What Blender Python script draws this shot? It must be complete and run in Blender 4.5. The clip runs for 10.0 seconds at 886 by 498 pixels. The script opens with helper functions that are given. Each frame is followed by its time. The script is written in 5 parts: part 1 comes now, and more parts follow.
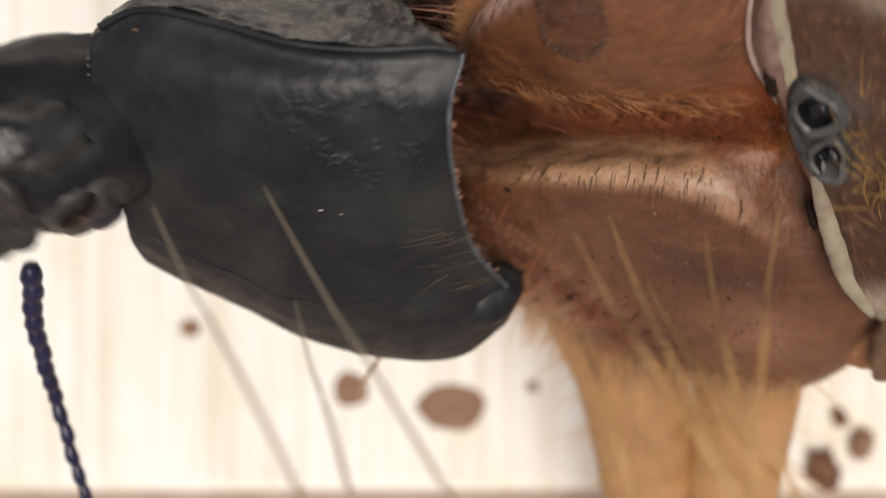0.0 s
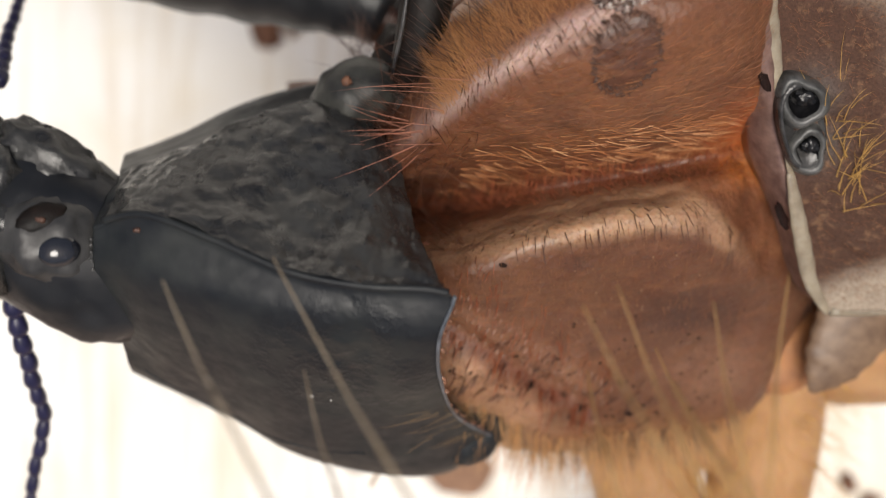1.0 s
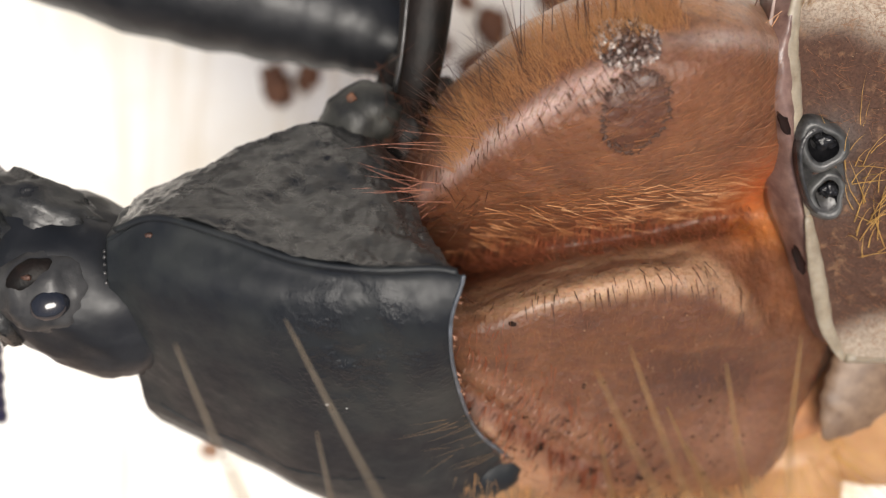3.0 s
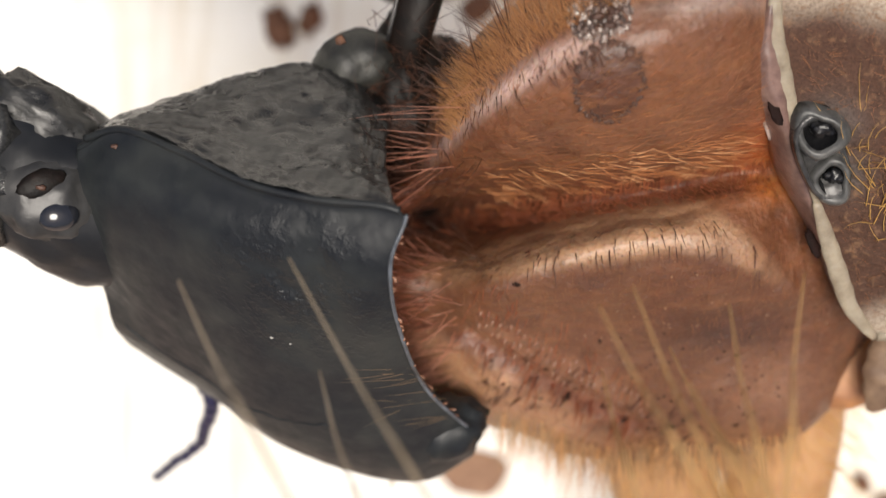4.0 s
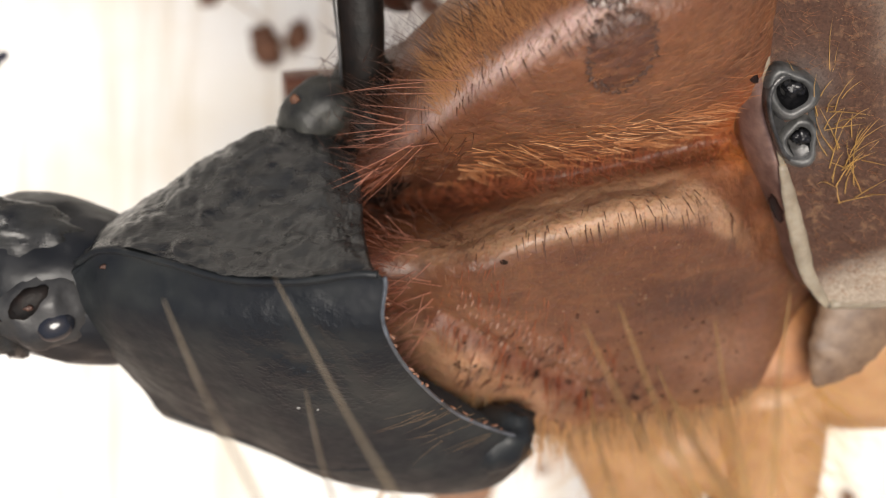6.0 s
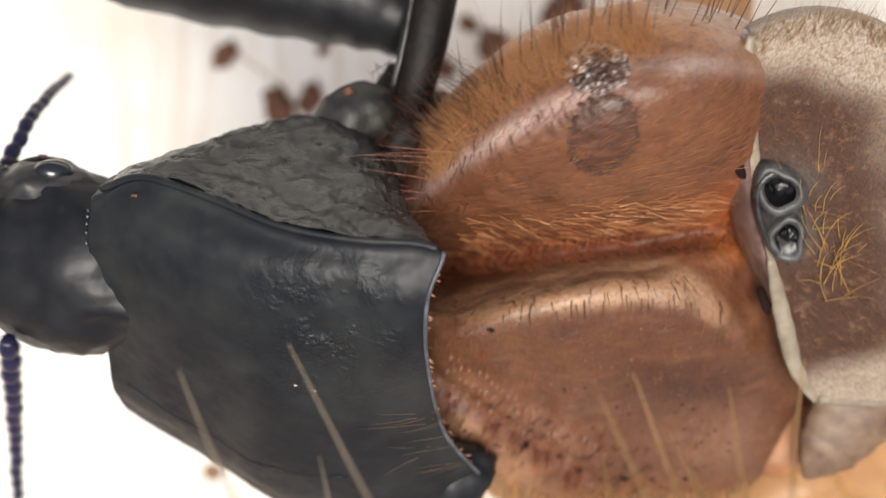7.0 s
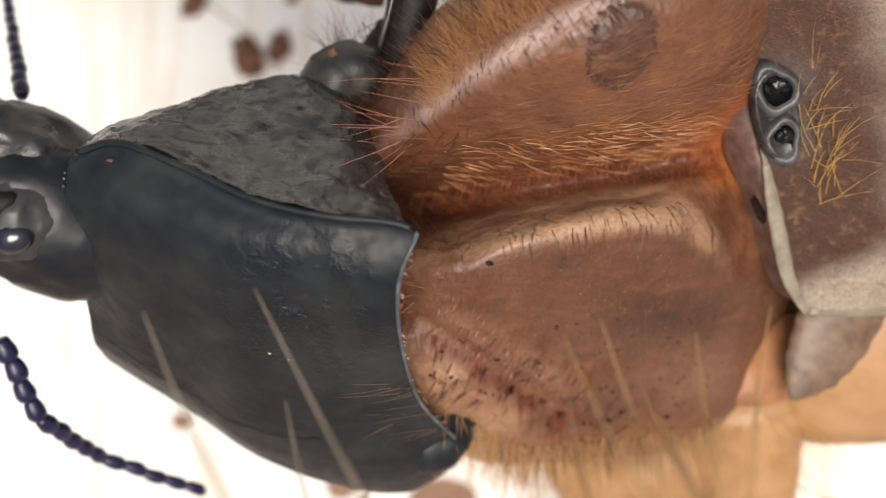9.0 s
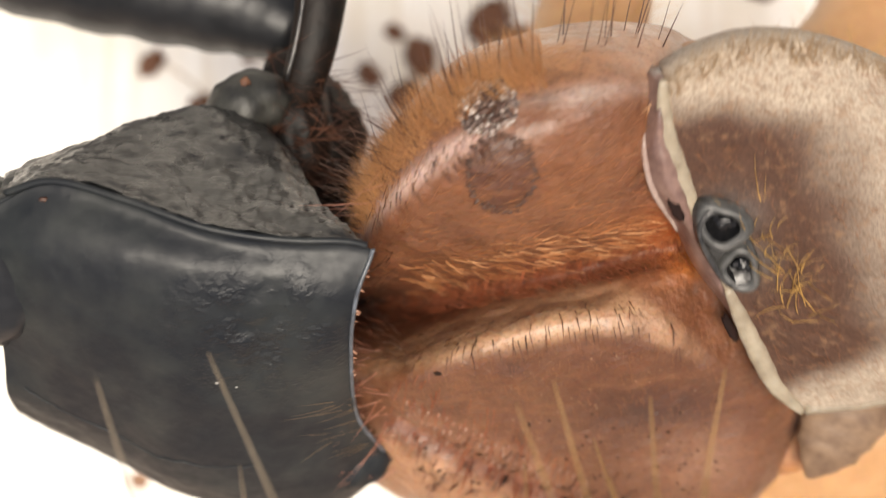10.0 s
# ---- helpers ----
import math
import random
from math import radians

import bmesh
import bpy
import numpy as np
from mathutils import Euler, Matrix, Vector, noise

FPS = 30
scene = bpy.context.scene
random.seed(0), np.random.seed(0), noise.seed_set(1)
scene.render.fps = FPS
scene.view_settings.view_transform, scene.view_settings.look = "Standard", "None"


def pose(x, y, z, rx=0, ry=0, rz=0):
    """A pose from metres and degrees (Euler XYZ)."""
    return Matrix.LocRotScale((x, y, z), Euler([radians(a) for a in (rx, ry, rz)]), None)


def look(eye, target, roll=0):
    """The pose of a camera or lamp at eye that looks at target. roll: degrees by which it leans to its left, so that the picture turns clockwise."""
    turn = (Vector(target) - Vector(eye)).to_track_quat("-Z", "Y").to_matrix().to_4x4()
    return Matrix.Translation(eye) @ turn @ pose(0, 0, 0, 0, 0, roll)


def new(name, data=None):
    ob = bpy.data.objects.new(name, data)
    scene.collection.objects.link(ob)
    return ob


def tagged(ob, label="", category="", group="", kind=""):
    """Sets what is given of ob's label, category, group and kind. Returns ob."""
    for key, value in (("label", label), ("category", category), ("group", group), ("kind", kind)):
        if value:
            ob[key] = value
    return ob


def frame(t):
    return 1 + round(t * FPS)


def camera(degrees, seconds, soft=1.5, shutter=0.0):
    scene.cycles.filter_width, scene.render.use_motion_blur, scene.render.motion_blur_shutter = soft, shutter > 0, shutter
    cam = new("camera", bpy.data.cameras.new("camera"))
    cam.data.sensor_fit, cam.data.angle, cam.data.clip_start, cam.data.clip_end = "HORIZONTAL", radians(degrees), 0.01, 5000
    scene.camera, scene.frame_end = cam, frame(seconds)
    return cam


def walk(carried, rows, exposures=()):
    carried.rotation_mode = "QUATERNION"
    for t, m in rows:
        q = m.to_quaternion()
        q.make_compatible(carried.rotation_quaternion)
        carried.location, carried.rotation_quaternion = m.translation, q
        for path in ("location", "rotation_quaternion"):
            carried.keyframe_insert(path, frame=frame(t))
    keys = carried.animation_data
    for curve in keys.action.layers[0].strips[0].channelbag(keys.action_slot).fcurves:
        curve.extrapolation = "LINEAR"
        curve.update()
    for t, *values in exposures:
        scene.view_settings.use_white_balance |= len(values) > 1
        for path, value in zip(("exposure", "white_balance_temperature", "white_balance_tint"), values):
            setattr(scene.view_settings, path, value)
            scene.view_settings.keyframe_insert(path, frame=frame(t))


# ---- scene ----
MM = 0.001
U = 0.015 * MM          # the insect's measure: one unit is a pixel's width at the reference plane
FLOOR = -1800.0          # the board's surface in that measure
CENTRE = 784.0
FOCAL = 2154.02         # distance of the reference plane from the lens

CAMERA_ROWS = [
    (0, 0.688, -5.094, 59.31),
    (0.2, 0.826, -4.956, 59.31),
    (0.5, 0.826, -4.681, 59.31),
    (0.7, 0.688, -3.993, 59.31),
    (1, 0.275, -1.927, 59.31),
    (1.2, 0.275, -1.514, 59.31),
    (1.5, 0.138, -0.138, 59.31),
    (1.8, -0.413, 1.927, 59.31),
    (2, -0.551, 2.34, 59.31),
    (2.2, -0.688, 2.616, 59.31),
    (3.3, 0, 0, 59.31),
    (3.5, 0.138, -0.413, 59.31),
    (3.8, -0.138, -1.101, 59.31),
    (4, -0.413, -1.927, 59.31),
    (4.2, -0.413, -2.203, 59.31),
    (4.5, -0.275, -2.34, 59.31),
    (4.8, -0.275, -2.478, 59.31),
    (5, 0, -2.891, 59.31),
    (5.2, 0, -2.891, 59.31),
    (6.3, 0.275, 0, 59.31),
    (6.5, 0.138, 0.688, 59.31),
    (6.8, -0.275, 1.652, 59.31),
    (7, -0.413, 1.927, 59.31),
    (7.2, -0.138, 2.203, 59.31),
    (7.5, -1.101, 2.34, 59.31),
    (8, -1.239, 2.891, 59.31),
    (8.2, -1.101, 2.34, 59.31),
    (8.5, -0.275, 1.101, 59.31),
    (8.7, 0.138, -0.275, 59.31),
    (9, 1.101, -0.551, 59.31),
    (9.2, 2.478, 0.551, 59.31),
    (9.5, 2.753, 0.551, 59.31),
    (9.7, 2.891, 1.652, 59.31),
    (10, 3.166, 2.34, 59.31),
]

cam = camera(40.0, 10.0, soft=1.2, shutter=0.3)
cam.data.dof.use_dof, cam.data.dof.focus_distance, cam.data.dof.aperture_fstop = True, 0.0308, 62.0
walk(cam, [(t, pose(x * MM, y * MM, z * MM)) for t, x, y, z in CAMERA_ROWS], exposures=[(0.0, -0.43, 6700, 10), (0.5, -0.45, 6600, 10), (1.0, -0.18, 6450, 9), (2.0, 0.05, 6350, 9), (3.5, 0.08, 6500, 9), (4.5, 0.06, 6550, 9), (5.0, -0.15, 6350, 9), (6.5, 0.08, 6550, 9), (7.5, 0.15, 6350, 9), (8.5, 0.27, 6600, 9), (9.0, 0.02, 6450, 9), (9.5, 0.35, 6750, 9), (10.0, 0.4, 6900, 9)])

# ---- light: bright hazy daylight from the near side of the board ----
SUN_DIR = Vector((0.02, -0.22, 0.975)).normalized()
world = bpy.data.worlds.new("world")
scene.world = world
world.use_nodes = True
wn = world.node_tree
sky = wn.nodes.new("ShaderNodeTexSky")
sky.sky_type, sky.sun_disc = "NISHITA", False
sky.dust_density, sky.ozone_density, sky.air_density = 7.0, 0.4, 0.7
sky.sun_elevation = math.asin(SUN_DIR.z)
sky.sun_rotation = math.atan2(SUN_DIR.x, SUN_DIR.y)
wn.nodes["Background"].inputs["Strength"].default_value = 0.095
wn.links.new(sky.outputs["Color"], wn.nodes["Background"].inputs["Color"])
sun = new("sun", bpy.data.lights.new("sun", "SUN"))
sun.data.energy, sun.data.angle, sun.data.color = 3.1, radians(32), (1.0, 0.95, 0.88)
sun.matrix_world = look(SUN_DIR, (0, 0, 0))


# ---- materials ----
class Nodes:
    """Short hand for a node material."""

    def __init__(self, name):
        self.mat = bpy.data.materials.new(name)
        self.mat.use_nodes = True
        self.tree = self.mat.node_tree
        self.bsdf = self.tree.nodes["Principled BSDF"]
        self.coord = self.tree.nodes.new("ShaderNodeTexCoord").outputs["Object"]

    def node(self, kind, **values):
        n = self.tree.nodes.new(kind)
        for key, value in values.items():
            n.inputs[key.replace("_", " ")].default_value = value
        return n

    def link(self, a, b):
        self.tree.links.new(a, b)

    def stretched(self, sx, sy, sz):
        m = self.tree.nodes.new("ShaderNodeMapping")
        m.inputs["Scale"].default_value = (sx, sy, sz)
        self.link(self.coord, m.inputs["Vector"])
        return m.outputs["Vector"]

    def noise(self, size, detail=5.0, rough=0.6, vector=None):
        n = self.node("ShaderNodeTexNoise", Scale=1.0 / (size * U), Detail=detail, Roughness=rough)
        self.link(vector or self.coord, n.inputs["Vector"])
        return n.outputs["Fac"]

    def cells(self, size):
        n = self.node("ShaderNodeTexVoronoi", Scale=1.0 / (size * U))
        self.link(self.coord, n.inputs["Vector"])
        return n.outputs["Distance"]

    def ramp(self, fac, *stops):
        r = self.tree.nodes.new("ShaderNodeValToRGB")
        el = r.color_ramp.elements
        while len(el) < len(stops):
            el.new(0.5)
        for e, (p, c) in zip(el, stops):
            e.position, e.color = p, (c[0], c[1], c[2], 1) if not isinstance(c, float) else (c, c, c, 1)
        self.link(fac, r.inputs["Fac"])
        return r.outputs["Color"]

    def mix(self, fac, a, b, mode="MIX"):
        m = self.tree.nodes.new("ShaderNodeMix")
        m.data_type, m.blend_type = "RGBA", mode
        for sock, v in ((0, fac), (6, a), (7, b)):
            if hasattr(v, "is_linked"):
                self.link(v, m.inputs[sock])
            else:
                m.inputs[sock].default_value = v if sock == 0 else (*v, 1)
        return m.outputs[2]

    def bump(self, *heights):
        last = None
        for fac, strength, depth in heights:
            b = self.node("ShaderNodeBump", Strength=strength, Distance=depth * U)
            self.link(fac, b.inputs["Height"])
            if last:
                self.link(last, b.inputs["Normal"])
            last = b.outputs["Normal"]
        self.link(last, self.bsdf.inputs["Normal"])

    def finish(self, color, rough=0.5, **extra):
        b = self.bsdf
        for key, v in (("Base Color", color), ("Roughness", rough)):
            if hasattr(v, "is_linked"):
                self.link(v, b.inputs[key])
            else:
                b.inputs[key].default_value = (*v, 1) if key == "Base Color" else v
        for key, v in extra.items():
            b.inputs[key.replace("_", " ")].default_value = v
        return self.mat


def thorax_material():
    m = Nodes("amber_cuticle")
    pig = m.tree.nodes.new("ShaderNodeVertexColor")
    pig.layer_name = "skin_tone"
    big = m.noise(160, 4)
    fine = m.noise(9, 6, 0.7)
    streak = m.noise(30, 4, 0.6, m.stretched(0.35, 1, 1))
    c = m.mix(m.ramp(big, (0.35, 0.0), (0.68, 0.6)), pig.outputs["Color"], (0.12, 0.04, 0.018))
    c = m.mix(m.ramp(fine, (0.50, 0.0), (0.75, 0.65)), c, (0.055, 0.02, 0.01))
    c = m.mix(m.ramp(streak, (0.5, 0.0), (0.85, 0.35)), c, (0.36, 0.15, 0.06))
    c = m.mix(m.ramp(m.noise(75, 5, 0.65), (0.54, 0.0), (0.70, 0.55)), c, (0.06, 0.022, 0.012))
    pores = m.ramp(m.cells(17), (0.06, 1.0), (0.16, 0.0))
    c = m.mix(m.mix(1.0, pores, m.ramp(m.noise(70), (0.44, 0.0), (0.56, 0.8)), "MULTIPLY"), c, (0.05, 0.02, 0.012))
    # fine sparkle of the skin put into the colour as pale specks
    glint = m.ramp(m.noise(5, 2, 0.5), (0.70, 0.0), (0.76, 0.6))
    c = m.mix(glint, c, (0.42, 0.22, 0.12))
    m.bump((fine, 0.4, 3.5), (m.noise(45, 3), 0.5, 16.0), (m.cells(15), 0.4, 3.0), (m.noise(20, 4), 0.4, 6.0))
    rough = m.ramp(m.noise(24), (0.3, 0.34), (0.75, 0.62))
    return m.finish(c, rough, Subsurface_Weight=0.3, Subsurface_Radius=(0.5 * MM, 0.16 * MM, 0.06 * MM), Subsurface_Scale=0.6,
                    Coat_Weight=0.28, Coat_Roughness=0.27, Specular_IOR_Level=0.5)


def black_material(name, base, sheen, gloss=0.5, relief=1.0, field=None):
    """Dull black cuticle; field: centre and radius of a dented, glossier patch."""
    m = Nodes(name)
    big, fine = m.noise(140, 4), m.noise(7, 5, 0.7)
    c = m.mix(m.ramp(big, (0.4, 0.0), (0.7, 1.0)), base, sheen)
    c = m.mix(m.ramp(m.noise(30, 6, 0.7), (0.6, 0.0), (0.75, 0.4)), c, (0.045, 0.046, 0.046))
    rough = m.ramp(m.noise(45), (0.35, gloss - 0.08), (0.75, gloss + 0.16))
    heights = [(fine, 0.15 * relief, 1.5), (m.noise(26, 4), 0.12 * relief, 4.0), (m.noise(80, 3), 0.2 * relief, 14.0)]
    if field:
        centre, radius = field
        far = m.tree.nodes.new("ShaderNodeVectorMath")
        far.operation = "DISTANCE"
        far.inputs[1].default_value = [v * U for v in centre]
        m.link(m.coord, far.inputs[0])
        near = m.tree.nodes.new("ShaderNodeMapRange")
        near.inputs["From Min"].default_value, near.inputs["From Max"].default_value = radius * U, 0.25 * radius * U
        m.link(far.outputs["Value"], near.inputs["Value"])
        spots = m.mix(1.0, m.ramp(m.noise(16, 3, 0.6), (0.42, 0.0), (0.6, 1.0)), m.ramp(m.noise(70, 3), (0.44, 1.0), (0.6, 0.0)), "MULTIPLY")
        dents = m.mix(1.0, spots, near.outputs["Result"], "MULTIPLY")
        heights.append((dents, 0.42, 7.0))
        rough = m.mix(near.outputs["Result"], rough, (0.36, 0.36, 0.36))
    m.bump(*heights)
    return m.finish(c, rough, Specular_IOR_Level=0.32, Coat_Weight=0.08, Coat_Roughness=0.22)


def rough_black_material():
    m = Nodes("wrinkled_black_cuticle")
    wr = m.noise(34, 6, 0.7, m.stretched(0.4, 1.3, 1))
    c = m.mix(m.ramp(wr, (0.4, 0.0), (0.7, 1.0)), (0.008, 0.008, 0.0085), (0.036, 0.036, 0.034))
    c = m.mix(m.ramp(m.noise(120, 3), (0.45, 0.0), (0.65, 0.5)), c, (0.05, 0.05, 0.046))
    c = m.mix(m.ramp(m.noise(8, 4), (0.68, 0.0), (0.74, 0.4)), c, (0.12, 0.117, 0.105))
    m.bump((wr, 0.38, 12.0), (m.noise(90, 3), 0.4, 26.0), (m.noise(9, 4), 0.3, 3.0))
    return m.finish(c, m.ramp(m.noise(55, 4), (0.38, 0.16), (0.62, 0.5)), Coat_Weight=0.25, Coat_Roughness=0.16)


def plate_material():
    m = Nodes("brown_velvet_plate")
    pig = m.tree.nodes.new("ShaderNodeVertexColor")
    pig.layer_name = "skin_tone"
    grain = m.noise(5, 5, 0.75)
    c = m.mix(m.ramp(grain, (0.44, 0.0), (0.62, 0.8)), pig.outputs["Color"], (0.40, 0.34, 0.30), "MULTIPLY")
    c = m.mix(m.ramp(m.noise(22, 5, 0.7), (0.54, 0.0), (0.68, 0.6)), c, (0.28, 0.155, 0.08))
    c = m.mix(m.ramp(m.noise(5, 2), (0.72, 0.0), (0.76, 0.7)), c, (0.55, 0.38, 0.22))
    m.bump((grain, 0.8, 5.0), (m.noise(22, 4), 0.5, 10.0), (m.noise(90, 3), 0.3, 20.0))
    return m.finish(c, 0.55)


def simple(name, a, b, size, rough=0.5, relief=4.0, **extra):
    m = Nodes(name)
    n = m.noise(size, 5, 0.65)
    m.bump((m.noise(size * 0.4, 4), 0.4, relief))
    return m.finish(m.mix(m.ramp(n, (0.35, 0.0), (0.68, 1.0)), a, b), rough, **extra)


def board_material():
    m = Nodes("pale_bleached_board")
    grain = m.noise(60, 6, 0.6, m.stretched(1.0, 0.05, 1.0))
    broad = m.noise(500, 3)
    c = m.mix(m.ramp(grain, (0.50, 0.0), (0.72, 0.75)), (0.88, 0.86, 0.81), (0.64, 0.54, 0.40))
    c = m.mix(m.ramp(broad, (0.45, 0.0), (0.7, 0.55)), c, (0.78, 0.69, 0.52))
    c = m.mix(m.ramp(m.noise(35, 5), (0.68, 0.0), (0.74, 0.5)), c, (0.40, 0.26, 0.14))
    m.bump((grain, 0.3, 10.0), (m.noise(14, 4), 0.3, 4.0))
    return m.finish(c, 0.7)


M_THORAX = thorax_material()
M_BLACK = black_material("smooth_black_cuticle", (0.009, 0.011, 0.014), (0.028, 0.031, 0.030), field=((60, -70, 140), 200))
M_GLOSS = black_material("polished_black_cuticle", (0.010, 0.011, 0.013), (0.024, 0.025, 0.028), 0.42, 0.8)
M_ROUGH = rough_black_material()
M_PLATE = plate_material()
M_RIM = simple("pale_horny_rim", (0.34, 0.29, 0.215), (0.19, 0.15, 0.105), 40, 0.4, 3.0, Subsurface_Weight=0.2, Subsurface_Radius=(0.2 * MM, 0.12 * MM, 0.06 * MM))
M_MEMBRANE = simple("pink_membrane", (0.22, 0.135, 0.11), (0.10, 0.055, 0.046), 30, 0.3, 4.0, Coat_Weight=0.4, Coat_Roughness=0.15)
# near-black red: shade of the collar gap put into the membrane's colour
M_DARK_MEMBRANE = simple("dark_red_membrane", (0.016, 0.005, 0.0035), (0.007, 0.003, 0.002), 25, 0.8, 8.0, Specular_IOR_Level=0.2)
M_PIT = simple("black_pit_wall", (0.006, 0.006, 0.007), (0.014, 0.014, 0.015), 14, 0.22, 2.0)
M_COLLAR = simple("grey_pit_collar", (0.095, 0.093, 0.09), (0.010, 0.010, 0.011), 38, 0.28, 3.0, Coat_Weight=0.5, Coat_Roughness=0.1)


def scab_material():
    m = Nodes("flaky_grey_crust")
    isle = m.tree.nodes.new("ShaderNodeNewGeometry").outputs["Random Per Island"]
    m.bump((m.noise(5, 4), 0.5, 3.0))
    return m.finish(m.ramp(isle, (0.0, (0.05, 0.03, 0.025)), (0.45, (0.17, 0.115, 0.095)), (0.75, (0.42, 0.34, 0.30)), (1.0, (0.72, 0.66, 0.60))), 0.45)


M_SCAB = scab_material()
M_BASIN = simple("grey_wet_hollow", (0.060, 0.058, 0.056), (0.014, 0.014, 0.015), 34, 0.22, 5.0)
M_EYE = simple("wet_black_eye", (0.012, 0.013, 0.018), (0.02, 0.022, 0.028), 30, 0.1, 1.0, Coat_Weight=0.6, Coat_Roughness=0.05)
M_LIP = simple("blue_grey_lip", (0.13, 0.147, 0.172), (0.03, 0.033, 0.037), 45, 0.3, 2.0)
M_PIT_RIM = simple("mottled_pit_rim", (0.13, 0.13, 0.125), (0.008, 0.008, 0.008), 60, 0.36, 4.0)
M_FOLD_EDGE = simple("pale_pink_fold", (0.40, 0.31, 0.27), (0.24, 0.16, 0.135), 30, 0.4, 2.0)
M_MOUND = simple("grey_eye_mound", (0.055, 0.054, 0.052), (0.016, 0.016, 0.017), 60, 0.38, 3.0)
M_COXA = simple("dull_olive_black_joint", (0.040, 0.040, 0.034), (0.012, 0.012, 0.012), 46, 0.5, 6.0)
M_SCAR = simple("dark_scar_edge", (0.05, 0.025, 0.018), (0.11, 0.05, 0.03), 9, 0.5, 4.0)
M_AMBER = simple("honey_amber_leg", (0.52, 0.30, 0.145), (0.39, 0.205, 0.09), 120, 0.45, 6.0, Subsurface_Weight=0.35, Subsurface_Radius=(0.8 * MM, 0.4 * MM, 0.12 * MM))
M_AMBER_LOBE = simple("brown_amber_lobe", (0.44, 0.20, 0.075), (0.28, 0.125, 0.06), 60, 0.5, 6.0, Subsurface_Weight=0.2, Subsurface_Radius=(0.5 * MM, 0.2 * MM, 0.08 * MM))
M_FLAP = simple("grey_brown_flap", (0.22, 0.14, 0.085), (0.12, 0.07, 0.042), 30, 0.45, 3.0)
M_HAIR_ORANGE = simple("orange_hair", (0.50, 0.21, 0.085), (0.36, 0.135, 0.05), 60, 0.35, 0.5)
M_DOWN = simple("brown_down", (0.30, 0.13, 0.055), (0.22, 0.09, 0.04), 60, 0.4, 0.5)
M_PILE = simple("orange_pile", (0.58, 0.29, 0.11), (0.44, 0.19, 0.07), 60, 0.4, 0.5)
M_HAIR_PALE = simple("pale_orange_hair", (0.80, 0.46, 0.24), (0.66, 0.32, 0.14), 60, 0.3, 0.5)
M_HAIR_GOLD = simple("golden_hair", (0.68, 0.42, 0.12), (0.55, 0.32, 0.10), 60, 0.35, 0.5)
M_HAIR_PINK = simple("pinkish_hair", (0.62, 0.29, 0.20), (0.46, 0.17, 0.10), 60, 0.35, 0.5)
M_HAIR_STRAW = simple("straw_hair", (0.66, 0.37, 0.16), (0.52, 0.26, 0.10), 60, 0.4, 0.5)
M_HAIR_DARK = simple("dark_bristle", (0.055, 0.022, 0.014), (0.13, 0.05, 0.025), 60, 0.35, 0.5)
M_HAIR_RED = simple("red_brown_hair", (0.25, 0.065, 0.03), (0.38, 0.12, 0.05), 60, 0.35, 0.5)
M_HAIR_TAN = simple("tan_bristle", (0.42, 0.28, 0.15), (0.32, 0.20, 0.10), 60, 0.4, 0.5)
# alpha below 1 imitates the defocus blur of the two bristle tufts
M_HAIR_BLUR = simple("blurred_tan_bristle", (0.44, 0.36, 0.26), (0.36, 0.28, 0.18), 60, 0.4, 0.5, Alpha=0.6)
M_HAIR_HAZE = simple("blurred_golden_bristle", (0.66, 0.42, 0.18), (0.54, 0.32, 0.12), 60, 0.4, 0.5, Alpha=0.5)
M_BLUE = simple("blue_black_antenna", (0.010, 0.010, 0.035), (0.022, 0.020, 0.06), 22, 0.3, 2.0)
M_BOARD = board_material()
M_TABLE = simple("brown_table", (0.42, 0.33, 0.27), (0.30, 0.22, 0.17), 200, 0.6, 10.0)
M_CRUMB = simple("brown_crumb", (0.20, 0.085, 0.04), (0.08, 0.035, 0.02), 24, 0.7, 8.0)
M_STAIN = simple("brown_stain", (0.30, 0.17, 0.10), (0.18, 0.09, 0.05), 26, 0.7, 4.0)
M_SHANK = simple("dull_dark_leg", (0.004, 0.0035, 0.003), (0.013, 0.008, 0.006), 50, 0.5, 5.0, Specular_IOR_Level=0.2)
M_KNEE = simple("red_brown_joint", (0.07, 0.022, 0.010), (0.02, 0.008, 0.005), 40, 0.5, 6.0)
M_RIDGE = simple("pale_pink_ridge", (0.29, 0.145, 0.09), (0.20, 0.09, 0.05), 12, 0.3, 1.0)
M_SPOT = simple("black_speck", (0.014, 0.008, 0.006), (0.035, 0.018, 0.012), 8, 0.8, 2.0, Specular_IOR_Level=0.1)
M_GRAIN = simple("tan_grain", (0.50, 0.34, 0.22), (0.36, 0.2, 0.12), 10, 0.25, 2.0)
M_GLINT = simple("white_grain", (0.48, 0.47, 0.44), (0.3, 0.29, 0.27), 10, 0.2, 2.0)


# ---- mesh helpers (points in the insect's measure, relative to a pivot) ----
def mesh_of(name, points, faces, mat, smooth=True, skin_tone=None):
    me = bpy.data.meshes.new(name)
    me.from_pydata([(p[0] * U, p[1] * U, p[2] * U) for p in points], [], faces)
    me.materials.append(mat)
    if smooth:
        me.polygons.foreach_set("use_smooth", [True] * len(me.polygons))
    if skin_tone is not None:
        layer = me.color_attributes.new("skin_tone", "FLOAT_COLOR", "POINT")
        layer.data.foreach_set("color", np.array([(*c, 1.0) for c in skin_tone], dtype=np.float32).ravel())
    me.update()
    return me


def part(name, points, faces, mat, parent=None, label="", kind="", smooth=True, skin_tone=None):
    ob = new(name, mesh_of(name, points, faces, mat, smooth, skin_tone))
    if parent:
        ob.parent = parent
    return tagged(ob, label=label, kind=kind)


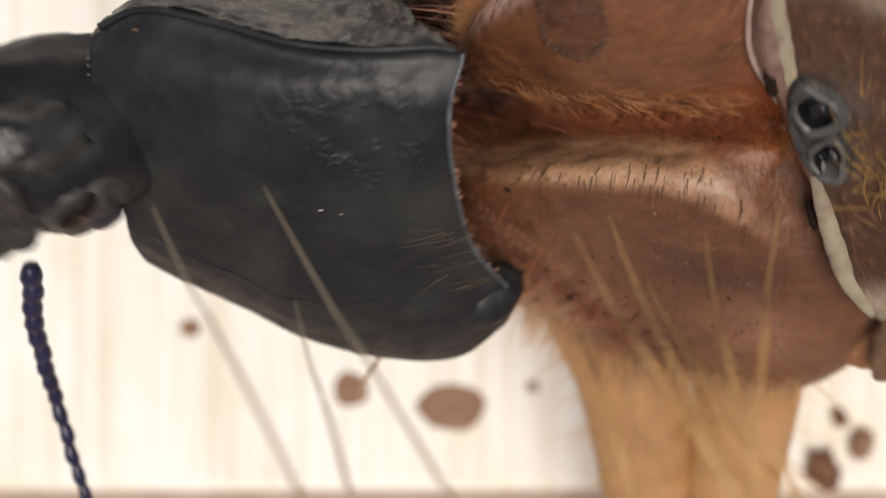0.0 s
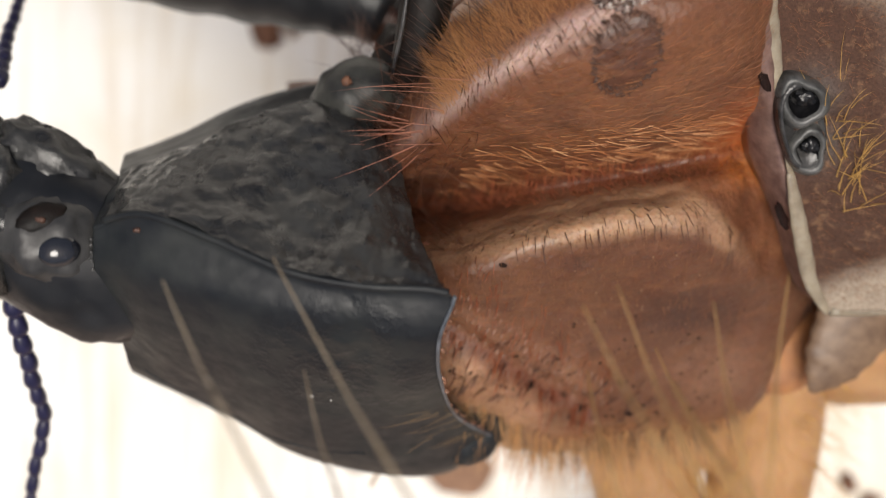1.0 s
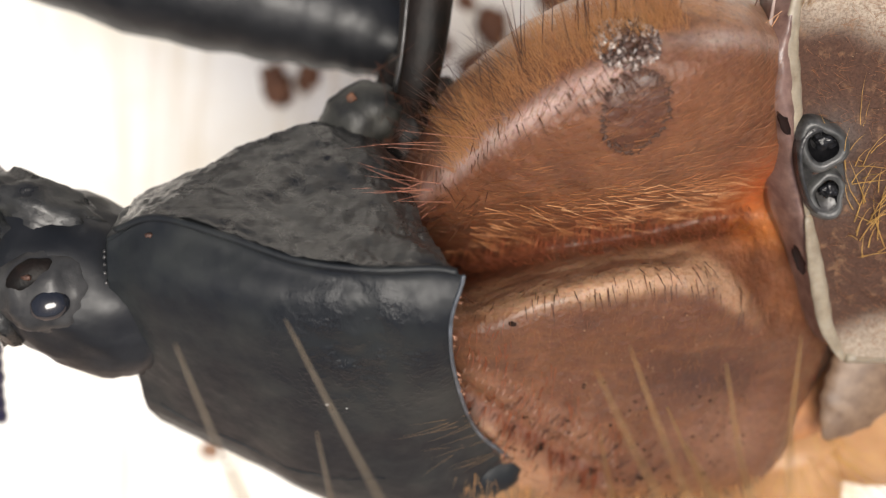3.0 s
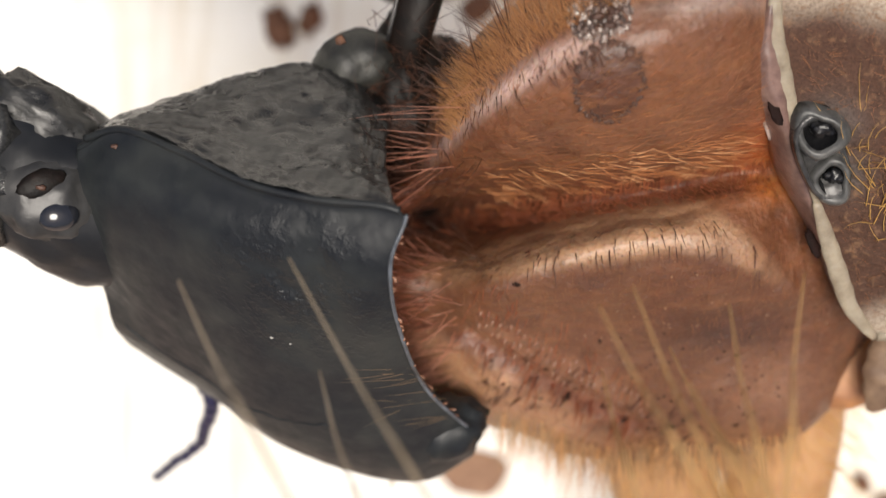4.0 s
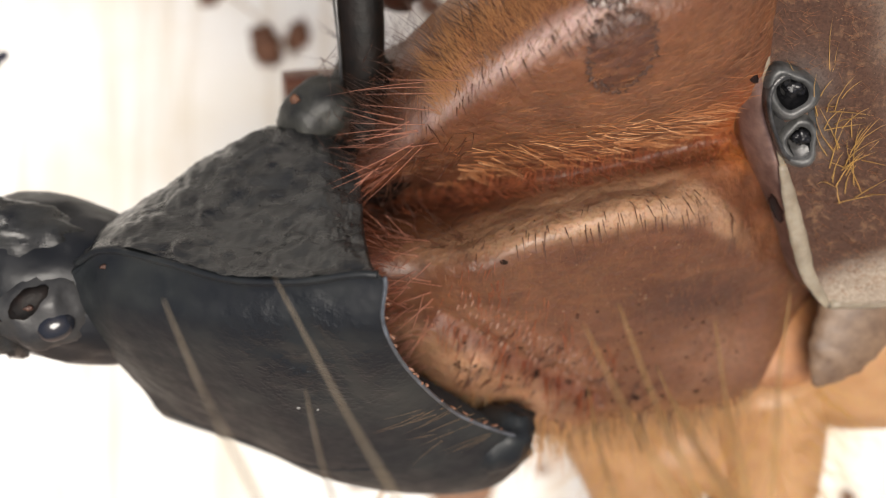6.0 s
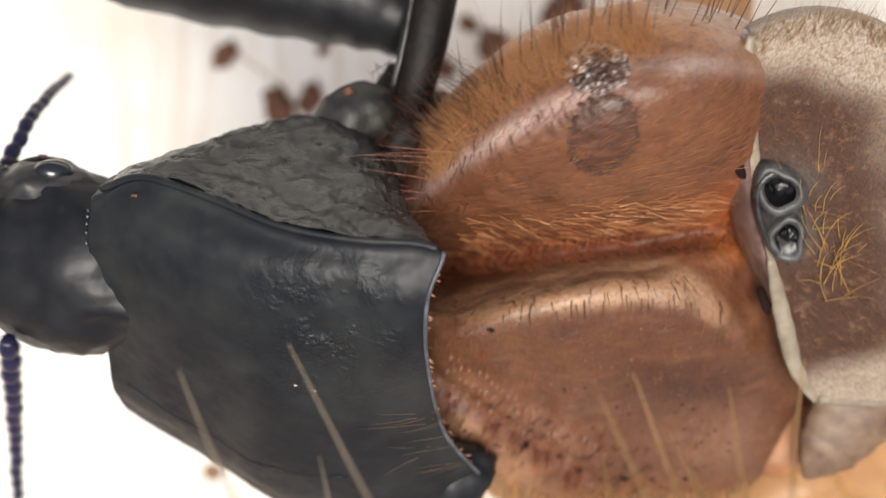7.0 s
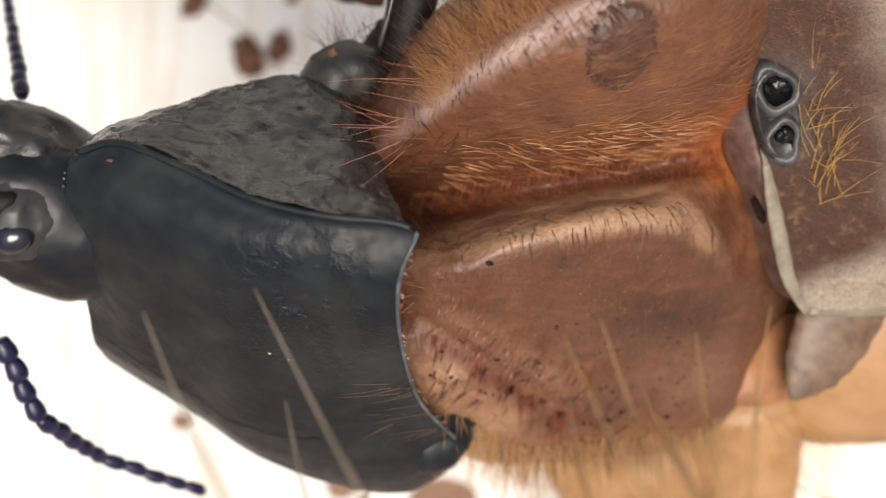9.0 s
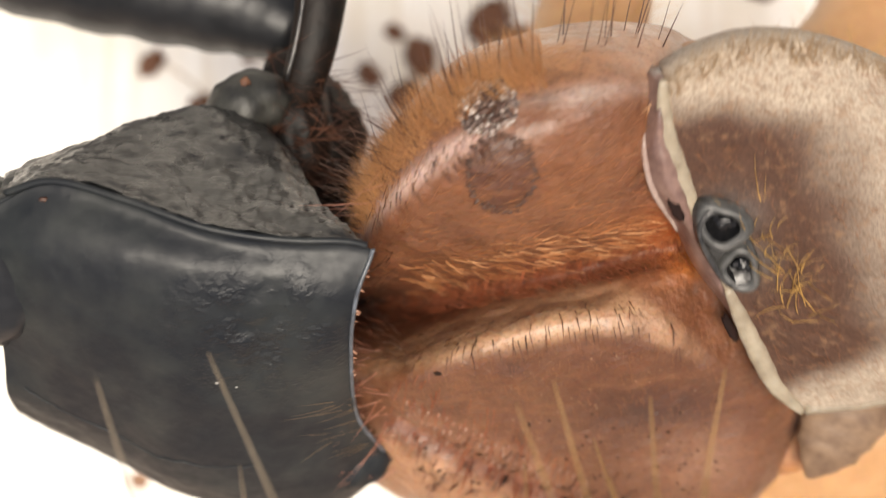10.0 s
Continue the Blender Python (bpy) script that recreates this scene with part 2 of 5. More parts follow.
def at(px, py, z, pivot=(0, 0, 0)):
    """A point of the insect at rest, from its pixel in the camera's view and its height."""
    k = (FOCAL - z) / FOCAL
    return np.array([(px - CENTRE) * k - pivot[0], (441 - py) * k - pivot[1], z - pivot[2]])


def spline(pts, n):
    """n points along a Catmull-Rom curve through pts."""
    p = np.array(pts, float)
    p = np.vstack([2 * p[0] - p[1], p, 2 * p[-1] - p[-2]])
    m, out = len(p) - 3, []
    for s in np.linspace(0, m - 1e-9, n):
        i = int(s)
        f = s - i
        a, b, c, d = p[i:i + 4]
        out.append(0.5 * (2 * b + (c - a) * f + (2 * a - 5 * b + 4 * c - d) * f * f + (3 * b - a - 3 * c + d) * f ** 3))
    return np.array(out)


def ring_spline(pts, n):
    p = np.array(pts, float)
    m = len(p)
    out = []
    for s in np.linspace(0, m, n, endpoint=False):
        i = int(s)
        f = s - i
        a, b, c, d = p[(i - 1) % m], p[i % m], p[(i + 1) % m], p[(i + 2) % m]
        out.append(0.5 * (2 * b + (c - a) * f + (2 * a - 5 * b + 4 * c - d) * f * f + (3 * b - a - 3 * c + d) * f ** 3))
    return np.array(out)


def loft(stations, nu, nv):
    """A smooth skin through rings of landmarks: grid[nu][nv][3], closed round."""
    st = np.array(stations, float)
    along = np.array([spline(st[:, j], nu) for j in range(st.shape[1])]).transpose(1, 0, 2)
    return np.array([ring_spline(r, nv) for r in along])


def grid_normals(g):
    du = np.gradient(g, axis=0)
    dv = (np.roll(g, -1, 1) - np.roll(g, 1, 1)) / 2
    n = np.cross(dv, du)
    n /= np.linalg.norm(n, axis=2, keepdims=True) + 1e-9
    mid = g.mean(axis=(0, 1))
    if ((g - mid) * n).sum() < 0:
        n = -n
    return n


def skin(g, caps=True):
    nu, nv = g.shape[:2]
    pts = [tuple(p) for p in g.reshape(-1, 3)]
    faces = [(i * nv + j, i * nv + (j + 1) % nv, (i + 1) * nv + (j + 1) % nv, (i + 1) * nv + j) for i in range(nu - 1) for j in range(nv)]
    if caps:
        for i, flip in ((0, False), (nu - 1, True)):
            c = len(pts)
            pts.append(tuple(g[i].mean(0)))
            for j in range(nv):
                t = (i * nv + (j + 1) % nv, i * nv + j, c)
                faces.append(t[::-1] if flip else t)
    return pts, faces


def tube(path, radii, sides=10, flat=1.0):
    """A round bar along a path with a radius at each point."""
    path = np.array(path, float)
    rings, side = [], None
    for i, p in enumerate(path):
        d = path[min(i + 1, len(path) - 1)] - path[max(i - 1, 0)]
        d /= np.linalg.norm(d) + 1e-9
        ref = np.array([0, 0, 1.0]) if abs(d[2]) < 0.9 else np.array([1.0, 0, 0])
        side = np.cross(d, ref)
        side /= np.linalg.norm(side)
        up = np.cross(side, d)
        rings.append([p + radii[i] * (math.cos(a) * side + flat * math.sin(a) * up) for a in np.linspace(0, 2 * math.pi, sides, endpoint=False)])
    return skin(np.array(rings))


def lump(centre, size, nu=14, nv=20, rough=0.0, seed=0.0, turn=0.0):
    """An uneven rounded body."""
    c, s = np.array(centre, float), np.array(size, float)
    rows = []
    for i in range(nu + 1):
        th = math.pi * (0.02 + 0.96 * i / nu)
        row = []
        for j in range(nv):
            ph = 2 * math.pi * j / nv
            d = np.array([math.cos(th), math.sin(th) * math.cos(ph), math.sin(th) * math.sin(ph)])
            k = 1 + rough * (noise.noise(Vector(d * 2.3) + Vector((seed, 3.1 * seed, 0))) + 0.5 * noise.noise(Vector(d * 6) + Vector((0, seed, seed))))
            q = d * s * k
            row.append(c + np.array([q[0] * math.cos(turn) - q[1] * math.sin(turn), q[0] * math.sin(turn) + q[1] * math.cos(turn), q[2]]))
        rows.append(row)
    return skin(np.array(rows))


def joined(*pieces):
    pts, faces = [], []
    for p, f in pieces:
        k = len(pts)
        pts += [tuple(v) for v in p]
        faces += [tuple(i + k for i in q) for q in f]
    return pts, faces


def hairs(specs):
    """Tapered bent bristles: root, direction, length, thickness, bend."""
    pts, faces = [], []
    for root, d, length, thick, bend in specs:
        d = np.array(d, float)
        d /= np.linalg.norm(d) + 1e-9
        side = np.cross(d, (0.31, 0.2, 0.93))
        side /= np.linalg.norm(side) + 1e-9
        up = np.cross(side, d)
        k = len(pts)
        for lv, (s, w) in enumerate(((-0.06, 1.0), (0.35, 0.8), (0.7, 0.5))):
            c = np.array(root) + d * length * s + np.array(bend) * length * max(s, 0) ** 2
            for a in (0, 2.094, 4.189):
                pts.append(tuple(c + thick * w * (math.cos(a) * side + math.sin(a) * up)))
        pts.append(tuple(np.array(root) + d * length + np.array(bend) * length))
        for lv in range(2):
            for j in range(3):
                a, b = k + lv * 3 + j, k + lv * 3 + (j + 1) % 3
                faces.append((a, b, b + 3, a + 3))
        faces += [(k + 6 + j, k + 6 + (j + 1) % 3, k + 9) for j in range(3)]
    return pts, faces


RNG = random.Random(7)


def around(v, spread):
    return np.array(v, float) + np.array([RNG.gauss(0, spread) for _ in range(3)])


# ---- the board and the table under it ----
def sheet(name, x0, y0, x1, y1, z0, z1, mat, label, category, kind=""):
    """A slab with softened upper edges."""
    bm = bmesh.new()
    bmesh.ops.create_cube(bm, size=1.0)
    for v in bm.verts:
        v.co = Vector((x0 if v.co.x < 0 else x1, y0 if v.co.y < 0 else y1, z0 if v.co.z < 0 else z1))
    bmesh.ops.bevel(bm, geom=[e for e in bm.edges if all(v.co.z > z1 - 1e-9 for v in e.verts)], offset=0.0004, segments=2, affect="EDGES")
    me = bpy.data.meshes.new(name)
    bm.to_mesh(me)
    bm.free()
    me.materials.append(mat)
    return tagged(new(name, me), label=label, category=category, kind=kind)


ground = sheet("ground", -1.5, -1.5, 1.5, 1.5, -0.03, -0.004, M_TABLE, "brown wooden table top under the pale board", "table", "structure")
board = sheet("board", -0.16, -1125 * U, 0.2, 0.19, -0.004, 0.0, M_BOARD, "pale bleached board with faint grain, sunlit to white", "board")

# ---- the insect ----
insect = tagged(new("insect"), label="large black-headed insect with hairy amber thorax on pale board", category="insect")
LIFT = np.array((0, 0, -FLOOR))

THORAX_PIVOT = np.array((350.0, 0.0, -100.0))
PLATE_PIVOT = np.array((700.0, 0.0, 0.0))
PRONOTUM_PIVOT = np.array((-193.3, -73.1, 2.9))


def soft(a, b, v):
    t = min(1, max(0, (v - a) / (b - a)))
    return t * t * (3 - 2 * t)


def thorax_grid():
    # ring order: crest, upper face, lower face, groove, groove foot, ridge, side, flank, lower flank, belly edge, belly, back belly, far edge, far shoulder
    def ring(x, crest, face, low, groove, foot, ridge, side, flank, hem, belly, far, shoulder):
        x0 = x
        deep = 1 + 0.27 * soft(80, 300, x) * soft(900, 700, x)
        flank, hem, belly = ((-200 + (v[0] + 200) * deep, v[1]) for v in (flank, hem, belly))
        return [(x0, *crest), (x0, *face), (x0, *low), (x0, *groove), (x0, *foot), (x0, *ridge), (x0, *side), (x0, *flank), (x0, *hem),
                (x0, belly[0], belly[1]), (x0, 40, -640), (x0, 300, -560), (x0, *far), (x0, *shoulder)]
    st = [
        ring(-190, (56, -230), (44, -205), (24, -225), (0, -340), (-30, -260), (-80, -165), (-150, -185), (-215, -270), (-225, -360), (-220, -480), (110, -400), (80, -300)),
        ring(-95, (72, -150), (56, -150), (34, -180), (10, -350), (-28, -230), (-95, -122), (-190, -155), (-275, -256), (-315, -370), (-300, -500), (140, -330), (95, -215)),
        ring(-20, (112, -45), (86, -72), (52, -150), (14, -400), (-40, -225), (-110, -110), (-210, -165), (-335, -282), (-385, -400), (-350, -530), (235, -260), (178, -90)),
        ring(60, (178, 100), (124, 62), (70, -45), (12, -330), (-48, -162), (-120, -56), (-222, -140), (-365, -282), (-425, -410), (-380, -550), (340, -180), (282, 30)),
        ring(150, (234, 192), (158, 146), (86, 22), (20, -222), (-34, -112), (-94, -16), (-226, -122), (-380, -280), (-442, -420), (-390, -570), (412, -120), (362, 100)),
        ring(260, (286, 236), (196, 212), (100, 95), (34, -116), (-16, -66), (-70, 4), (-222, -108), (-385, -278), (-450, -425), (-400, -580), (455, -80), (410, 140)),
        ring(400, (330, 244), (225, 215), (125, 105), (54, -86), (4, -40), (-54, 12), (-218, -100), (-395, -268), (-455, -430), (-400, -580), (470, -60), (430, 150)),
        ring(520, (345, 188), (240, 160), (150, 95), (78, -54), (16, -26), (-78, -10), (-220, -112), (-402, -258), (-452, -425), (-395, -580), (470, -80), (432, 105)),
        ring(620, (340, 95), (240, 70), (160, 55), (86, -50), (4, -56), (-140, -76), (-240, -150), (-402, -262), (-440, -420), (-380, -570), (450, -130), (415, 30)),
        ring(720, (310, 20), (228, 0), (150, 16), (80, -60), (0, -84), (-150, -118), (-255, -178), (-390, -282), (-410, -430), (-350, -560), (400, -200), (370, -60)),
        ring(860, (240, -60), (180, -80), (120, -110), (60, -140), (-20, -160), (-130, -200), (-230, -260), (-330, -350), (-360, -440), (-310, -550), (330, -240), (300, -130)),
    ]
    return loft(st, 150, 190) * np.array((1, 1, 1.12))


TG = thorax_grid()
SEAM = (25.0, -222.0)      # where the lower seam starts
TN = grid_normals(TG)
# fine unevenness of the skin
for i in range(TG.shape[0]):
    for j in range(TG.shape[1]):
        p = Vector(TG[i, j] * 0.012)
        x, y, z = TG[i, j]
        t = min(1, max(0, ((x - SEAM[0]) * 340 + (SEAM[1] - y) * 205) / (340 ** 2 + 205 ** 2)))
        valley = math.exp(-(math.hypot(x - SEAM[0] - 340 * t, y - SEAM[1] + 205 * t) / 15) ** 2) if TN[i, j][2] > -0.1 and z > -520 else 0.0
        swell = math.exp(-((x - 90) / 95) ** 2 - ((y + 350) / 70) ** 2) if z > -560 else 0.0
        TG[i, j] += TN[i, j] * (5.0 * noise.noise(p) + 2.0 * noise.noise(p * 3.1) - 24 * valley + 26 * swell)
TN = grid_normals(TG)


def onto(p, n, x, y):
    """The tangent plane's point at the plan place x, y."""
    k = 1.0 if n[2] > 0.3 else 0.0
    dx, dy = k * max(-9, min(9, x - p[0])), k * max(-9, min(9, y - p[1]))
    return p + np.array((dx, dy, -(n[0] * dx + n[1] * dy) / max(n[2], 0.3)))


def thorax_spot(x, y):
    """The skin's point above the plan place x, y, with its normal."""
    f = TG[:, :, 2] > -480
    d = (TG[:, :, 0] - x) ** 2 + (TG[:, :, 1] - y) ** 2 + np.where(TN[:, :, 2] > 0.02, 0, 4e4) + np.where(f, 0, 1e5)
    i, j = np.unravel_index(np.argmin(d), d.shape)
    return onto(TG[i, j], TN[i, j], x, y), TN[i, j]


def thorax_pigment_and_light(p):
    x, y, z = p
    amber, brown, red, tan, honey = (np.array(c) for c in ((0.19, 0.074, 0.032), (0.140, 0.058, 0.027), (0.44, 0.088, 0.016), (0.53, 0.325, 0.19), (0.52, 0.25, 0.09)))
    # ridge band: paler tan skin, with its sheen put into the colour too
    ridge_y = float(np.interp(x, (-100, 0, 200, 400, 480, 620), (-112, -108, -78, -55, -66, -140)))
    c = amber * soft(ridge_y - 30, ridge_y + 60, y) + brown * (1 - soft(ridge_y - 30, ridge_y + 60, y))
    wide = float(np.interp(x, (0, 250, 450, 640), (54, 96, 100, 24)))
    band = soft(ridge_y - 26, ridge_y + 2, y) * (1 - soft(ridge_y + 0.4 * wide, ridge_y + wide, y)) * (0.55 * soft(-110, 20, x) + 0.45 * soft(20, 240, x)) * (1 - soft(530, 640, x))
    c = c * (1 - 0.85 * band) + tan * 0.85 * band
    # pale pink crest streak: a highlight put into the colour
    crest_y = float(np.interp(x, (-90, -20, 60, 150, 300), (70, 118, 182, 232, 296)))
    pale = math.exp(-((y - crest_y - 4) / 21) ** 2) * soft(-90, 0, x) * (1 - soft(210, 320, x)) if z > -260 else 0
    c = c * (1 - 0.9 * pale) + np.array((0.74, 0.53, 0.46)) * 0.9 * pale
    # orange-red skin at the groove's end, its translucent glow put into the colour
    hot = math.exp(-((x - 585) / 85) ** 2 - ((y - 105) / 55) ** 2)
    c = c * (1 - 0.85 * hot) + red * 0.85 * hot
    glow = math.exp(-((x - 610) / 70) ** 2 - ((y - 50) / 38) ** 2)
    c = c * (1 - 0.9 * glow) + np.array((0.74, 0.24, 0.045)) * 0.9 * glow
    # upper shoulder lightened: brightness of translucent skin put into the colour
    up = soft(285, 385, y)
    c = c * (1 - 0.8 * up) + (honey * soft(480, 300, x) + np.array((0.46, 0.27, 0.17)) * soft(300, 480, x)) * 0.8 * up
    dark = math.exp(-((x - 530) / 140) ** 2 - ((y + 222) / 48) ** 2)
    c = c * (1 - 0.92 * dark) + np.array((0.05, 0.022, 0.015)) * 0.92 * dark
    low = soft(-390, -510, y)
    c = c * (1 - 0.5 * low) + honey * 0.5 * low
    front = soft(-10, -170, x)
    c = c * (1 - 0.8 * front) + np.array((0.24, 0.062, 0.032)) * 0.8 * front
    # front shoulder, groove and cleft: their shade painted in as dark red tones
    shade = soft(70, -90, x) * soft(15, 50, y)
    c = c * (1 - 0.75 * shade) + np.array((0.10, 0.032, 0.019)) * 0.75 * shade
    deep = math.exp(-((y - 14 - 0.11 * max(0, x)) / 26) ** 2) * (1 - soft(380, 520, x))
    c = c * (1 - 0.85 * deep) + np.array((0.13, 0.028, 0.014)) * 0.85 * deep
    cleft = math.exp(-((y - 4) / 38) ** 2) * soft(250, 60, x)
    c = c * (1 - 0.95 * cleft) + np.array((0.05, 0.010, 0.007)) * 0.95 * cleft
    rosy = math.exp(-((x - 170) / 130) ** 2 - ((y + 320) / 85) ** 2)
    c = c * (1 - 0.7 * rosy) + np.array((0.31, 0.145, 0.08)) * 0.7 * rosy
    t = min(1, max(0, ((x - SEAM[0]) * 340 + (SEAM[1] - y) * 205) / (340 ** 2 + 205 ** 2)))
    seam = math.exp(-(math.hypot(x - SEAM[0] - 340 * t, y - SEAM[1] + 205 * t) / 17) ** 2)
    c = c * (1 - 0.85 * seam) + np.array((0.17, 0.055, 0.03)) * 0.85 * seam
    below = (SEAM[1] - 205 * (x - SEAM[0]) / 340 - y) * 0.857
    peach = soft(6, 44, below) * soft(360, 250, x) * soft(-190, -240, y)
    c = c * (1 - 0.9 * peach) + np.array((0.50, 0.275, 0.155)) * 0.9 * peach
    comb = soft(4, 16, -below) * soft(78, 50, -below) * soft(0, 60, x) * soft(380, 320, x)
    c = c * (1 - 0.5 * comb) + np.array((0.34, 0.17, 0.10)) * 0.5 * comb
    grey = math.exp(-((x - 410) / 120) ** 2 - ((y - 318 - 0.05 * (x - 410)) / 17) ** 2)
    c = c * (1 - 0.85 * grey) + np.array((0.40, 0.32, 0.28)) * 0.85 * grey
    pink = math.exp(-((x - 590) / 110) ** 2 - ((y + 345) / 60) ** 2)
    c = c * (1 - 0.6 * pink) + np.array((0.36, 0.19, 0.115)) * 0.6 * pink
    disc = 1 - soft(46, 58, math.hypot(x - 258, (y - 206) * 0.93)) if z > 0 else 0
    c = c * (1 - 0.85 * disc) + np.array((0.06, 0.024, 0.015)) * 0.85 * disc
    return c


def build_thorax():
    pts, faces = skin(TG - THORAX_PIVOT)
    pig = [thorax_pigment_and_light(p) for p in TG.reshape(-1, 3)] + [np.array((0.2, 0.06, 0.03))] * 2
    th = part("thorax", pts, faces, M_THORAX, insect, "amber brown two-lobed thorax with a hairy middle groove", skin_tone=pig)

    def fuzz(name, count, where, aim, length, thick, mat, label, bend=0.12, spread=0.2, lean=0.5, lie=False):
        specs = []
        while len(specs) < count:
            x, y = where()
            p, n = thorax_spot(x, y)
            way = np.array(aim, float)
            if lie:
                way = way - n * way.dot(n)
                way /= np.linalg.norm(way) + 1e-9
            d = around(n * lean + way, spread)
            specs.append((p - THORAX_PIVOT + around((0, 0, 0), 2.0), d, length * RNG.uniform(0.6, 1.3), thick * RNG.uniform(0.7, 1.2), around((0, 0, 0), bend * 0.35) + way * bend))
        part(name, *hairs(specs), mat, th, label, "stuff")

    u = RNG.uniform
    groove_y = lambda x: 14 + 0.11 * max(0, x)
    fuzz("groove_hairs", 320, lambda: (lambda x: (x, groove_y(x) + u(0, 62)))(u(60, 560)), (0.32, 0.95, 0.0), 42, 0.75, M_HAIR_ORANGE, "bright orange hairs along the groove", lean=0.35, spread=0.2, lie=True)
    fuzz("groove_down", 900, lambda: (lambda x: (x, groove_y(x) + u(-45, 14)))(u(0, 590)), (-0.3, -0.35, 0.3), 36, 0.7, M_HAIR_RED, "red-brown hairs in the groove", lean=0.7)
    fuzz("lobe_hairs", 180, lambda: (u(-30, 520), u(60, 240)), (0.5, 0.45, 0.1), 32, 0.5, M_HAIR_ORANGE, "short orange hairs", lean=0.3, spread=0.2, lie=True)
    fuzz("ridge_bristles", 78, lambda: (lambda x: (x, np.interp(x, (0, 200, 400, 480, 620), (-105, -78, -55, -66, -140)) + u(-8, 42)))(u(60, 560)), (0.06, -0.9, 0.15), 36, 1.0, M_HAIR_DARK, "short dark bristles on the ridge", lean=0.35, spread=0.08, lie=True)
    fuzz("crest_bristles", 60, lambda: (lambda x: (x, np.interp(x, (-20, 60, 150, 300), (118, 182, 232, 292)) + u(-22, 30)))(u(-20, 240)), (0.2, -0.6, 0.35), 32, 1.2, M_HAIR_DARK, "dark bristles along the crest", lean=0.35, spread=0.12, lie=True)
    fuzz("shoulder_fringe", 2600, lambda: (lambda x: (x, np.interp(x, (-60, 40, 150, 300, 520), (130, 250, 345, 405, 428)) + u(-80, 30)))(10 + 330 * u(0, 1) ** 1.25), (-0.35, 0.7, 0.15), 38, 0.42, M_PILE, "golden fringe on the shoulder", lean=0.6, spread=0.35)
    fuzz("long_bristles", 46, lambda: (lambda x: (x, np.interp(x, (-60, 40, 150, 300, 520), (130, 250, 345, 405, 428)) + u(-50, 20)))(u(40, 560)), (0.15, 0.75, 0.4), 120, 1.3, M_HAIR_DARK, "long dark bristles on the shoulder", lean=0.7, spread=0.15)
    fuzz("front_hairs", 210, lambda: (u(-120, -30), u(-330, 60)), (-0.9, 0.0, 0.35), 78, 0.75, M_HAIR_RED, "red-brown hairs over the front edge", lean=0.5, spread=0.3)
    fuzz("front_pale_hairs", 40, lambda: (lambda k: (-90 + 150 * k + u(-14, 14), 240 * k + u(-60, 60)))(u(0, 1)), (-0.9, -0.15, 0.4), 130, 0.9, M_HAIR_PINK, "long orange hairs over the front edge", lean=0.5, spread=0.3)
    fuzz("cleft_hairs", 260, lambda: (u(-130, 70), u(-90, 110)), (-0.6, 0.0, 0.5), 62, 0.8, M_HAIR_DARK, "dark red hairs filling the front cleft", lean=0.5, spread=0.35)
    fuzz("front_shag", 110, lambda: (lambda k: (-90 + 190 * k + u(-14, 14), 75 + 225 * k + u(-10, 30)))(u(0, 1)), (-0.75, 0.5, 0.3), 90, 0.75, M_HAIR_DARK, "shaggy dark-brown hairs of the front shoulder", lean=0.45, spread=0.28)
    fuzz("flank_hairs", 150, lambda: (lambda s: (60 + s * 330 + u(-40, 30), -150 - s * 240 + u(-60, 60)))(u(0, 1)), (-0.25, -0.75, 0.15), 28, 0.8, M_HAIR_RED, "fine hairs on the flank", lean=0.45)
    fuzz("hem_hairs", 300, lambda: (lambda x: (x, -np.interp(x, (60, 150, 300, 640, 720), (415, 445, 515, 500, 455)) + u(-12, 50)))(u(60, 690)), (-0.05, -0.9, -0.1), 48, 0.9, M_HAIR_TAN, "pale hairs along the lower edge", lean=0.5)
    fuzz("hem_bristles", 60, lambda: (lambda x: (x, -np.interp(x, (60, 150, 300, 640, 720), (415, 445, 515, 500, 455)) + u(-12, 50)))(u(200, 640)), (0.1, -0.9, 0.0), 70, 1.1, M_HAIR_DARK, "dark bristles along the lower edge", lean=0.4, spread=0.2)

    fuzz("down", 1700, lambda: (u(-60, 560), u(40, 300)), (0.5, 0.5, 0.1), 28, 0.45, M_DOWN, "fine orange down of the upper lobe", lean=0.25, spread=0.2, lie=True)
    fuzz("flank_down", 1300, lambda: (u(20, 640), u(-490, -60)), (0.1, -0.75, 0.0), 20, 0.45, M_DOWN, "fine red-brown down of the flank", lean=0.2, spread=0.25, lie=True)
    # paler hair colour stands in for the strands that catch the light
    fuzz("groove_glint", 80, lambda: (lambda x: (x, groove_y(x) + u(0, 60)))(u(60, 520)), (0.36, 0.9, 0.0), 46, 0.75, M_HAIR_PALE, "pale glinting hairs along the groove", lean=0.45, spread=0.2, lie=True)
    fuzz("seam_bristles", 70, lambda: (lambda k: (SEAM[0] + 340 * k + u(-14, 14), SEAM[1] - 205 * k + u(-14, 14)))(u(0, 1)), (-0.5, -0.7, 0.3), 60, 1.1, M_HAIR_RED, "red-brown bristles along the lower seam", lean=0.5, spread=0.2)
    fuzz("flank_bristles", 150, lambda: (lambda x: (x, -250 - 0.35 * x + u(-70, 60)))(u(60, 480)), (-0.5, -0.8, 0.2), 24, 1.6, M_HAIR_DARK, "short dark bristles of the lower flank", lean=0.35, spread=0.15, lie=True)
    fuzz("collar_hairs", 120, lambda: (u(-110, 20), u(-330, -50)), (-0.9, -0.1, 0.3), 92, 1.0, M_HAIR_PINK, "pale-tipped hairs over the front edge", lean=0.45, spread=0.42)
    # short pale ridges that lean on the seam
    ridges = []
